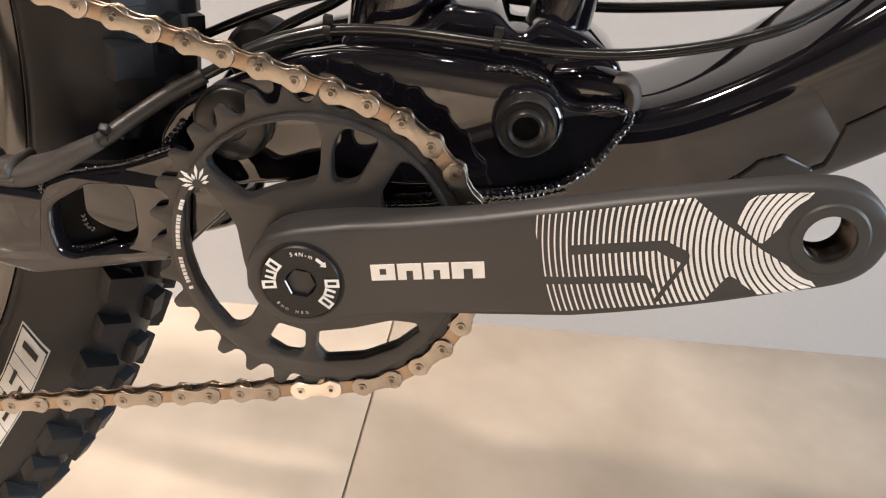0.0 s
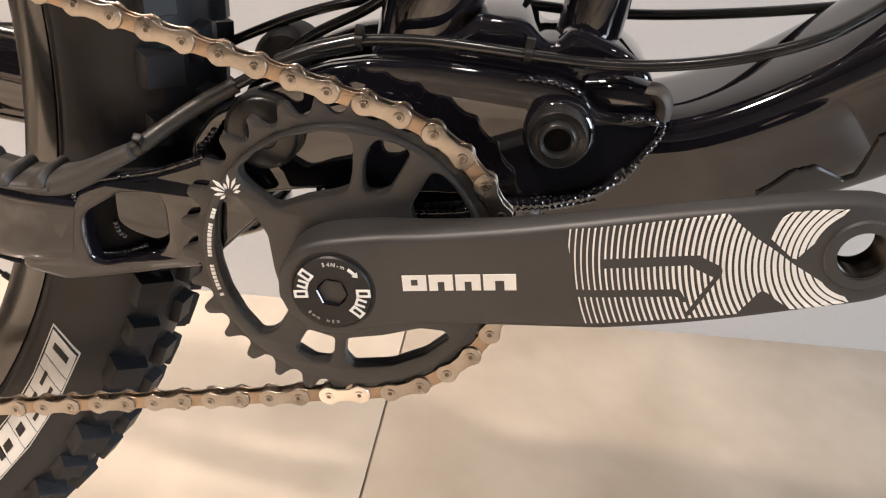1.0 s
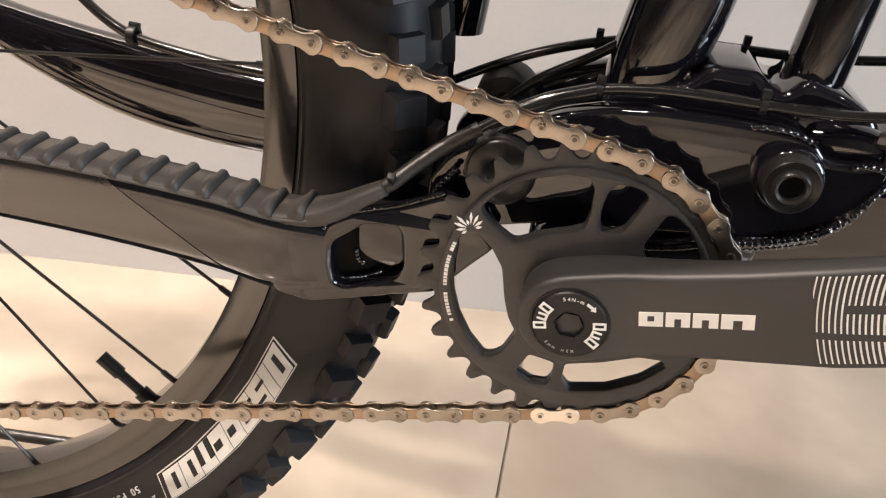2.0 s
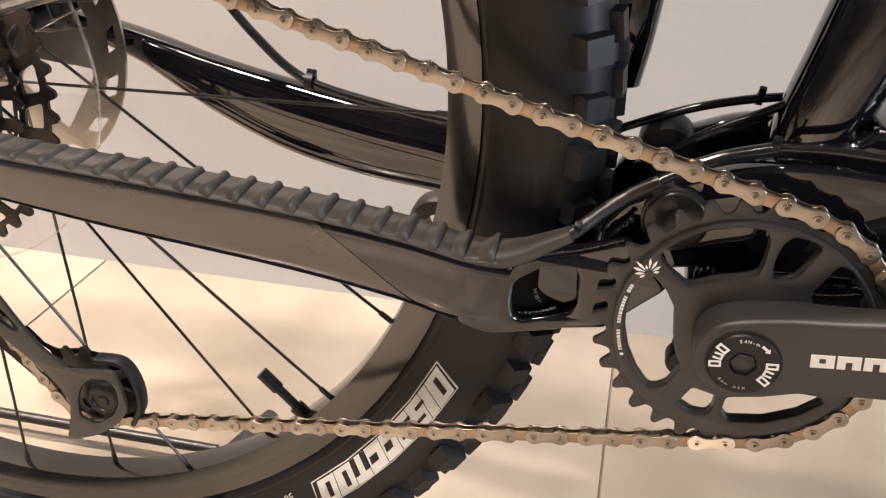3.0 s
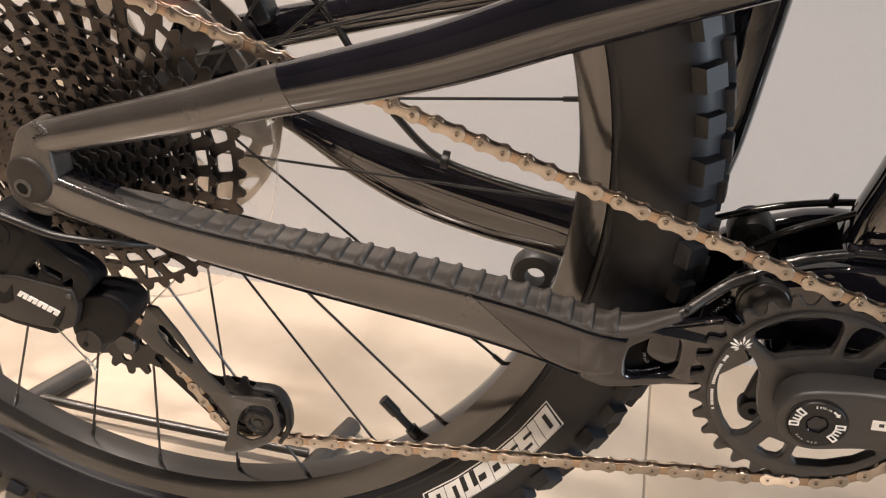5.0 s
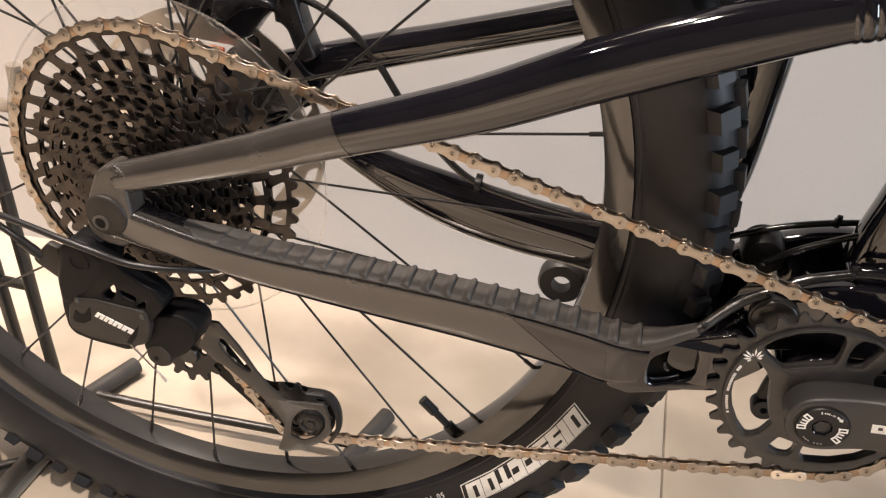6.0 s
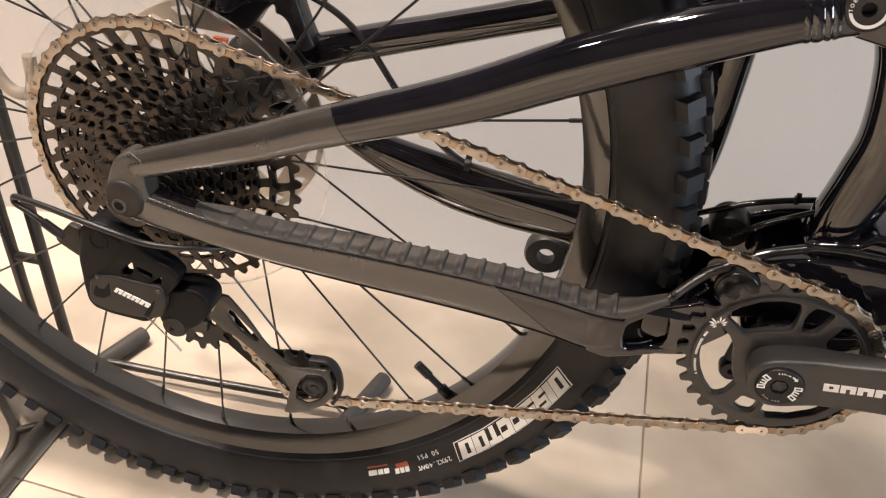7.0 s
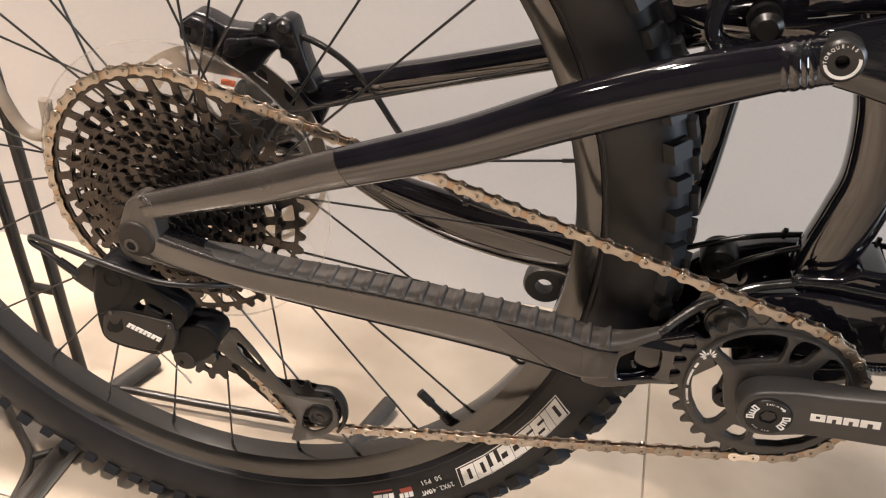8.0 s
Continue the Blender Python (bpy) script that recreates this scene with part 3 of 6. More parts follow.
def stays():
    # x, y, half width, top, bottom
    shape = [(-0.432, -0.0860, 0.0085, 0.3850, 0.3600), (-0.400, -0.0830, 0.0095, 0.3785, 0.3560), (-0.370, -0.0775, 0.0100, 0.3715, 0.3505), (-0.340, -0.0710, 0.0100, 0.3665, 0.3440), (-0.300, -0.0645, 0.0103, 0.3645, 0.3385), (-0.270, -0.0610, 0.0105, 0.3640, 0.3360), (-0.200, -0.0570, 0.0105, 0.3640, 0.3335), (-0.150, -0.0545, 0.0105, 0.3615, 0.3295), (-0.122, -0.0530, 0.0105, 0.3580, 0.3245), (-0.104, -0.0490, 0.0090, 0.3545, 0.3250)]
    rows = [(x, y, (hi + lo) / 2, a, (hi - lo) / 2) for x, y, a, hi, lo in shape]
    cs = part("chainstay", sweep(rows, 8, 40, 5.0), GLOSS, bike, "gloss black box-section chainstay with ribbed rubber guard")
    film_strip([(x, y, z, a + 0.0003, b + 0.0003) for x, y, z, a, b in rows], 5.0, (-0.178, 0.354), (-0.147, 0.3335), cs)
    seam = [(x, y - a * 0.6, z - b - 0.0002, 0.0026, 0.0011) for x, y, z, a, b in rows[3:9]]
    part("lower_seam", sweep(seam, 6, 8), RUBBER, cs)
    guard = [(-0.4000, -0.0810, 0.3772, 0.0040, 0.0010), (-0.3860, -0.0800, 0.3738, 0.0080, 0.0020)]
    guard += [(x, y + 0.0004, z + b - 0.0008 + low, a + 0.0006, 0.0023 - low) for (x, y, z, a, b), low in zip(rows[2:9], (0.0010, 0.0008, 0.0006, 0.0004, 0, 0, 0))]
    guard += [(-0.107, -0.0535, 0.3588, 0.0098, 0.0044), (-0.097, -0.0545, 0.3634, 0.0082, 0.0042), (-0.088, -0.0550, 0.3698, 0.0060, 0.0036), (-0.079, -0.0545, 0.3758, 0.0045, 0.0029)]
    gd = part("chainstay_guard", sweep(guard, 8, 28, 2.8), PROTECT, cs, "grey ribbed rubber chain-slap guard")
    ledge = [(x, y - a * 0.93, z - 0.0002, 0.0013, 0.0010) for x, y, z, a, b in guard[2:10]]
    part("guard_ledge", sweep(ledge, 8, 10), PROTECT, gd)
    fine = smooth_path(guard, 30)
    xs = np.array([q[0] for q in fine])
    for k in range(21):
        x = -0.3664 + 0.0128 * k
        i = int(np.argmin(abs(xs - x)))
        q, slope = fine[i], (fine[min(i + 1, len(fine) - 1)] - fine[i - 1])
        slope = slope[2] / slope[0]
        bm, loops = bmesh.new(), []
        # a thin fin across the top, leaning back, that fades down the outer side
        for j in range(15):
            t = radians(196 - 12.2 * j)
            c, sn = math.cos(t), math.sin(t)
            high = -0.0004 + 0.0036 * min(1.0, 0.46 + 0.06 * k) * min(1.0, max(0.0, (j - 1.2) / 3.4)) * min(1.0, max(0.1, (14 - j) / 2.5))
            py, pz = math.copysign(abs(c) ** (2 / 2.8), c) * q[3], math.copysign(abs(sn) ** (2 / 2.8), sn) * q[4]
            ny, nz = c * abs(c), max(sn, 0.0)
            ln = math.hypot(ny, nz) or 1.0
            ny, nz = ny / ln, nz / ln
            loops.append([bm.verts.new((q[0] + px, q[1] + py + ny * h, q[2] + pz + nz * h + slope * px)) for px, h in ((-0.0060, -0.0004), (-0.0038, high * 0.10), (-0.0020, high * 0.42), (-0.0007, high * 0.92), (0.0005, high), (0.0014, high * 0.80), (0.0021, -0.0004))])
        for a, b in zip(loops, loops[1:]):
            for j in range(6):
                bm.faces.new((a[j], a[j + 1], b[j + 1], b[j]))
            bm.faces.new((a[6], a[0], b[0], b[6]))
        bm.faces.new(loops[0])
        bm.faces.new(loops[-1][::-1])
        part("guard_rib", bm, PROTECT, gd, angle=50)
    left = [(-0.432, 0.072, 0.376, 0.008, 0.012), (-0.390, 0.068, 0.3800, 0.009, 0.0085), (-0.349, 0.064, 0.3775, 0.010, 0.0090), (-0.300, 0.061, 0.3640, 0.0105, 0.0160), (-0.250, 0.059, 0.3540, 0.011, 0.0215), (-0.200, 0.056, 0.3505, 0.011, 0.0225), (-0.150, 0.054, 0.3500, 0.011, 0.0215), (-0.105, 0.050, 0.3450, 0.011, 0.0210)]
    part("chainstay", sweep(left, 8, 32, 2.3), GLOSS, bike, "gloss black chainstay on the brake side")
    # seat stays
    ss = [(-0.428, -0.0860, 0.4010, 0.0085, 0.0096), (-0.400, -0.0840, 0.4128, 0.0090, 0.0100), (-0.350, -0.0785, 0.4330, 0.0095, 0.0115), (-0.3085, -0.0720, 0.4508, 0.0100, 0.0128), (-0.230, -0.0620, 0.4836, 0.0105, 0.0152), (-0.170, -0.058, 0.5160, 0.0110, 0.0165), (-0.110, -0.055, 0.5460, 0.0115, 0.0160), (-0.064, -0.052, 0.5660, 0.0115, 0.0140), (-0.040, -0.051, 0.5740, 0.0105, 0.0135)]
    st = part("seatstay", sweep(ss, 8, 32, 2.25), GLOSS, bike, "gloss black seatstay rising to the rocker pivot")
    film_strip([(x, y, z, a + 0.0003, b + 0.0003) for x, y, z, a, b in ss], 2.25, (-0.3037, 0.4675), (-0.2892, 0.4455), st)
    part("seatstay", sweep([(-0.392, 0.060, 0.427, 0.0085, 0.0110), (-0.366, 0.059, 0.4360, 0.0095, 0.0128), (-0.302, 0.058, 0.4620, 0.0100, 0.0122), (-0.272, 0.058, 0.4735, 0.0100, 0.0118), (-0.197, 0.057, 0.5035, 0.0105, 0.0116), (-0.110, 0.055, 0.5400, 0.0110, 0.0135), (-0.040, 0.051, 0.5740, 0.0105, 0.0135)], 8, 28, 2.3), GLOSS, bike, "gloss black seatstay on the brake side")
    ripple = []
    for k in range(46):
        f = k / 45
        up = 0.0008 * abs(math.sin(math.pi * 4.2 * f + 0.5 * math.sin(9 * f))) * math.sin(math.pi * f) ** 0.5
        ripple.append((-0.0650 + 0.0180 * f, -0.0520 + 0.0008 * f, 0.5655 + 0.0064 * f, 0.0116 - 0.0006 * f + up, 0.0141 - 0.0003 * f + up))
    part("weld_collar", sweep(ripple, 2, 32, 2.25), GLOSS, st, "rippled weld round the end of the stay", angle=80)
    # strut between the stays on the far side, just ahead of the tyre
    part("stay_brace", sweep([(-0.0730, 0.050, 0.412, 0.010, 0.0110), (-0.0750, 0.050, 0.440, 0.011, 0.0145), (-0.077, 0.051, 0.490, 0.011, 0.016), (-0.079, 0.052, 0.565, 0.011, 0.016)], 6, 24, 2.2), GLOSS, bike, "gloss black upright brace ahead of the tyre")
    # drop-out and axle
    drop = sheet("dropout", [rounded([(-0.4490, 0.3690), (-0.4450, 0.3900), (-0.4390, 0.4060), (-0.4290, 0.4130), (-0.4210, 0.4080), (-0.4190, 0.3930), (-0.4170, 0.3800), (-0.4170, 0.3640), (-0.4240, 0.3560), (-0.4370, 0.3560), (-0.4455, 0.3600)], 0.004)], -0.0940, -0.0770, DROPM, bike, "satin black dropout joining the stays", 0.0024, 60, 3)
    part("axle_boss", lathe([(0, -0.0960), (0.0105, -0.0963), (0.0128, -0.0958), (0.0138, -0.0946), (0.0142, -0.0930), (0.0143, -0.0900), (0, -0.0900)], 48, centre=(-0.4338, 0, 0.3778)), BOSSM, drop, "round axle boss with small hex socket", angle=50)
    bead = [(-0.4289, -0.0932, 0.4127), (-0.4225, -0.0932, 0.4082), (-0.4179, -0.0932, 0.4015)]
    for off in (0.0, 0.0018):
        part("weld_bead", weld([(x + off, y, z + off * 0.5) for x, y, z in bead], 0.0010, 0.0015), DROPM, drop)
    part("socket_ring", lathe([(0.0034, -0.0958), (0.0036, -0.0970), (0.0046, -0.0971), (0.0052, -0.0969), (0.0055, -0.0958)], 32, centre=(-0.4366, 0, 0.3727)), DROPM, drop, "lighter raised ring round the socket")
    part("axle_socket", lathe([(0, -0.0966), (0.0034, -0.0966)], 6, centre=(-0.4366, 0, 0.3727)), HOLLOW_SHADE, drop)



stays()


# ---- chainring and crank ----
def tooth_ring(teeth, root, tip, phase):
    """Outline of the chainring: rounded valleys and alternating wide and narrow teeth."""
    out = []
    for k in range(teeth):
        w = 0.035 if k % 2 else 0.0
        for f, r in ((0.0, root), (0.10, root + 0.0002), (0.20, root + 0.0011), (0.29 - w, root + 0.0030), (0.38 - w, tip - 0.0009), (0.45 - w, tip - 0.0001), (0.55 + w, tip - 0.0001), (0.62 + w, tip - 0.0009), (0.71 + w, root + 0.0030), (0.80, root + 0.0011), (0.90, root + 0.0002)):
            a = 2 * math.pi * (k + f) / teeth + phase
            out.append((r * math.cos(a), BZ + r * math.sin(a)))
    return out


def chainring():
    c = (0, BZ)
    win = [
        [(48.8, 173), (50.2, 165), (49.6, 159), (45.6, 154.5), (37.8, 158), (30.4, 168), (27.7, 196), (28.8, 215), (30.0, 230), (41.0, 235), (45.4, 233.8), (48.3, 231), (48.1, 219), (48.0, 205), (48.2, 192), (48.6, 181)],
        [(34.2, 249.5), (33.6, 268), (41.0, 268.8), (45.2, 266.5), (46.4, 259.5), (44.8, 249)],
        [(33.2, 276), (33.5, 302), (38.5, 325), (45.2, 332.3), (48.3, 331), (47.4, 316), (46.4, 298), (45.6, 279), (41.4, 274.6)],
        [(51.1, 143), (51.6, 134), (51.8, 120), (51.4, 104), (50.6, 94), (46.0, 91.3), (36.7, 91), (30.5, 92.7), (28.4, 103), (29.0, 124), (31.6, 143), (33.4, 145.6), (43.3, 146.5), (48.5, 145.5)],
        [(50.6, 82.5), (51.6, 76), (51.6, 70.3), (50.2, 68.4), (42.2, 68.1), (35.1, 68.3), (31.9, 73), (30.7, 80.5), (33.1, 83.4), (40.0, 85.6), (46.0, 85.2)],
        [(35.5, 53), (42.4, 55.7), (49.3, 57.5), (51.4, 54), (51.8, 47), (51.0, 34), (48, 15), (36, 12), (31, 30), (33, 48)],
    ]
    lines = [tooth_ring(30, 0.0566, 0.0632, radians(2))] + [rounded(polar(*c, w), 0.0014, 3) for w in win] + [circle(0, BZ, 0.014, 32)]
    ring = sheet("chainring", lines, -0.0520, -0.0490, RINGM, bike, "black thirty-tooth narrow-wide chainring with open spokes", 0.0005)
    # raised inner flange that carries the spokes
    flange = [polar(*c, [(53.6, a) for a in range(0, 360, 4)])] + [rounded(polar(*c, [(r + (0.4 if r > 42 else -0.4), a) for r, a in w]), 0.0016, 3) for w in win] + [circle(0, BZ, 0.013, 32)]
    sheet("spider", flange, -0.0553, -0.0510, RINGM, ring, "stepped inner spider", 0.0009)
    # white mark and lettering too small to read
    for k in range(9):
        a = radians(122 + 25 * (k - 4))
        ln = (0.0044, 0.0058, 0.0068, 0.0072, 0.0040, 0.0072, 0.0068, 0.0058, 0.0044)[k]
        p = Vector((-0.0438, BZ + 0.0210))
        d = Vector((math.cos(a), math.sin(a)))
        q = d.orthogonal() * 0.00058
        sheet("petal_mark", [[tuple(p + d * 0.0018), tuple(p + d * ln * 0.7 + q), tuple(p + d * ln), tuple(p + d * ln * 0.7 - q)]], -0.0557, -0.0551, WHITE, ring)
    rnd = random.Random(3)
    a = 164.5
    while a < 207:
        w = rnd.choice((0.9, 1.2, 1.6))
        if rnd.random() > 0.16:
            sheet("print_bar", [polar(*c, [(50.2, a), (50.2, a + w), (51.7, a + w), (51.7, a)])], -0.0557, -0.0551, WHITE, ring)
        a += w + 0.55


chainring()

CRANK_TURN = 18.0


def face_y(s):
    """Depth of the outer crank face along the arm, in metres."""
    return float(np.interp(s, [-20, 0, 20, 45, 65, 90, 130, 170, 190], [-73.5, -73.8, -74.0, -78.0, -81.5, -84.8, -86.2, -86.0, -85.5])) * MM


def crank_pose(s, n, lift=0.0):
    a = radians(CRANK_TURN)
    return Vector((s * MM * math.cos(a) - n * MM * math.sin(a), face_y(s) - lift, BZ + s * MM * math.sin(a) + n * MM * math.cos(a)))


# stations along the arm in mm: distance, lower and upper edge, thickness
STATIONS = [(-19.6, -3, 3, 19), (-18, -9, 9, 20), (-14, -14.2, 14.2, 21), (-8, -17.6, 17.6, 21.5), (0, -18.8, 19, 21.5), (10, -18.0, 19, 21), (22, -17.0, 18.7, 20), (40, -16.6, 18.4, 18), (65, -17.2, 19.4, 15.5),
            (90, -18.4, 20.8, 14), (112, -18.6, 21.2, 13.2), (135, -17.8, 21.0, 13), (155, -16.8, 20.4, 13), (168, -16.2, 19.2, 13), (176, -14.8, 17.4, 13), (182, -11.4, 13.6, 13), (186, -6, 7.6, 13), (187, -2, 3, 12.5)]


def on_crank(s, n, lift=0.00025):
    """A place on the outer face of the arm, rounded edges included."""
    st = smooth_path(STATIONS, 3)
    lo, hi = np.interp(s, [q[0] for q in st], [q[1] for q in st]), np.interp(s, [q[0] for q in st], [q[2] for q in st])
    half, mid = (hi - lo) / 2, (hi + lo) / 2
    e = min(2.4, half * 0.7)
    d = half - abs(n - mid)
    p = crank_pose(s, n, lift + (0.0005 if d < e else 0.0))
    p.y += float(np.interp(d, [0, 0.3 * e, e, 0.7 * half, half], [e, 0.3 * e, 0, -0.25, -0.25])) * MM
    return p


def crank():
    bm = bmesh.new()
    st = smooth_path(STATIONS, 3)
    loops = []
    for s, lo, hi, th in st:
        mid, half = (lo + hi) / 2, (hi - lo) / 2
        e = min(2.4, half * 0.7)
        prof = []
        for dn, dy in ((-half + 3.0, th), (-half + 0.6, th - 3.4), (-half, th - 6), (-half, e * 1.0), (-half + e * 0.3, e * 0.3), (-half + e, 0.0), (-half * 0.3, -0.25), (half * 0.3, -0.25), (half - e, 0.0), (half - e * 0.3, e * 0.3), (half, e * 1.0), (half, th - 6), (half - 0.6, th - 3.4), (half - 3.0, th)):
            p = crank_pose(s, mid + dn)
            p.y += dy * MM
            prof.append(bm.verts.new(p))
        loops.append(prof)
    for a, b in zip(loops, loops[1:]):
        for k in range(len(a)):
            bm.faces.new((a[k], a[(k + 1) % len(a)], b[(k + 1) % len(a)], b[k]))
    bm.faces.new(loops[0])
    bm.faces.new(loops[-1][::-1])
    arm = part("crank_arm", bm, CRANK, bike, "matt black forged crank arm with white striped graphic", angle=50)
    # the hole for the pedal goes through
    cut = bmesh.new()
    lathe([(0, -0.12), (0.0079, -0.12), (0.0079, -0.05), (0, -0.05)], 40, bm=cut)
    me = bpy.data.meshes.new("cutter")
    bmesh.ops.recalc_face_normals(cut, faces=cut.faces)
    cut.to_mesh(me)
    cut.free()
    cutter = bpy.data.objects.new("cutter", me)
    hole = crank_pose(169.4, 1.0)
    cutter.matrix_world = Matrix.Translation((hole.x, 0, hole.z))
    scene.collection.objects.link(cutter)
    mod = arm.modifiers.new("hole", "BOOLEAN")
    mod.object, mod.solver = cutter, "EXACT"
    bpy.context.view_layer.update()
    made = bpy.data.meshes.new_from_object(arm.evaluated_get(bpy.context.evaluated_depsgraph_get()))
    arm.modifiers.clear()
    arm.data = made
    made.shade_smooth()
    made.set_sharp_from_angle(angle=radians(50))
    bpy.data.objects.remove(cutter)
    prof = []
    for k in range(15):
        prof += [(0.0079, -0.0855 + k * 0.0009), (0.0073, -0.08505 + k * 0.0009)]
    part("pedal_thread", lathe(prof + [(0.0092, -0.0725), (0.0092, -0.0855)], 40, True, centre=(hole.x, 0, hole.z)), STEELB, arm, "dark bare metal pedal thread")
    part("thread_lip", lathe([(0.0080, -0.0868), (0.0112, -0.0868), (0.0122, -0.0858), (0.0080, -0.0850)], 40, True, centre=(hole.x, 0, hole.z)), CRANK, arm)
    # end cap
    cap = part("end_cap", lathe([(0.0052, -0.0735), (0.0054, -0.0752), (0.0136, -0.0754), (0.0141, -0.0748), (0.0143, -0.0730), (0.0048, -0.0730)], 48, True, centre=(0, 0, BZ)), PLASTIC, arm, "black round end cap with white print")
    part("cap_groove", lathe([(0.0144, -0.0745), (0.0152, -0.0743), (0.0152, -0.0735), (0.0144, -0.0735)], 48, True, centre=(0, 0, BZ)), PLASTIC, cap)
    part("cap_socket", lathe([(0, -0.054), (0.0040, -0.055), (0.0049, -0.0600), (0.0052, -0.0753), (0.0056, -0.0757), (0.0058, -0.0750)], 6, centre=(0, 0, BZ)), GLOSS, cap)
    return arm, cap


ARM, CAP = crank()


def other_crank():
    a = radians(CRANK_TURN + 180)
    d = Vector((math.cos(a), 0, math.sin(a)))
    hub = Vector((0, 0.075, BZ))
    rows = [(*(hub + d * s + Vector((0, dy, 0))), 0.009, w) for s, w, dy in ((-0.015, 0.012, 0), (0.02, 0.018, 0), (0.06, 0.017, 0.004), (0.11, 0.0185, 0.008), (0.150, 0.018, 0.010))]
    arm = part("crank_arm", sweep(rows, 6, 20, 3.4), CRANK, bike, "matt black crank arm on the far side")
    p = hub + d * 0.170 + Vector((0, 0.010, 0))
    part("arm_end", lathe([(0.0075, -0.007), (0.0165, -0.007), (0.0185, -0.004), (0.0185, 0.006), (0.0075, 0.006)], 36, True, centre=p), CRANK, arm)
    part("spindle", lathe([(0, -0.07), (0.0145, -0.07), (0.0145, 0.08), (0, 0.08)], 32, centre=(0, 0, BZ)), SATIN, bike)


other_crank()


# ---- chain ----
LOWER = (-0.324, 0.2150, -0.050, pitch_radius(12))   # tension pulley
UPPER = (-0.4110, 0.2385, -0.046, pitch_radius(12))  # guide pulley


def arc(cx, cz, r, a0, a1, y0, y1, step=2.0):
    n = max(2, int(abs(a1 - a0) / step))
    return [(cx + r * math.cos(radians(a0 + (a1 - a0) * k / n)), y0 + (y1 - y0) * k / n, cz + r * math.sin(radians(a0 + (a1 - a0) * k / n))) for k in range(n + 1)]


def tangent(c0, r0, c1, r1, cross, sign):
    """Angles at which a straight run leaves circle 0 and meets circle 1."""
    dx, dz = c1[0] - c0[0], c1[1] - c0[1]
    d, base = math.hypot(dx, dz), math.degrees(math.atan2(dz, dx))
    k = math.degrees(math.acos((r0 + r1) / d if cross else (r0 - r1) / d))
    return base + sign * k, base + sign * k + (180 if cross else 0)


def chain_line():
    top, ring = ((AX, AZ), pitch_radius(50)), ((0, BZ), pitch_radius(30))
    low, up = (LOWER[:2], LOWER[3]), (UPPER[:2], UPPER[3])
    a0, a1 = tangent(*top, *ring, False, 1)            # over the top, forwards
    b0, b1 = tangent(*ring, *low, False, 1)            # below the ring, backwards
    c0, c1 = tangent(*low, *up, True, 1)               # up to the guide pulley
    d0, d1 = tangent(*up, *top, True, -1)              # up to the sprocket
    line = arc(0, BZ, ring[1], a1, a1 - ((a1 - b0) % 360), RING_Y, RING_Y)
    line += arc(*low[0], low[1], b1, b1 - ((b1 - c0) % 360), LOWER[2], LOWER[2])
    line += arc(*up[0], up[1], c1, c1 + ((d0 - c1) % 360), UPPER[2], UPPER[2])
    line += arc(AX, AZ, top[1], d1, d1 - ((d1 - a0) % 360), TOP_Y, TOP_Y)
    return line + [line[0]]


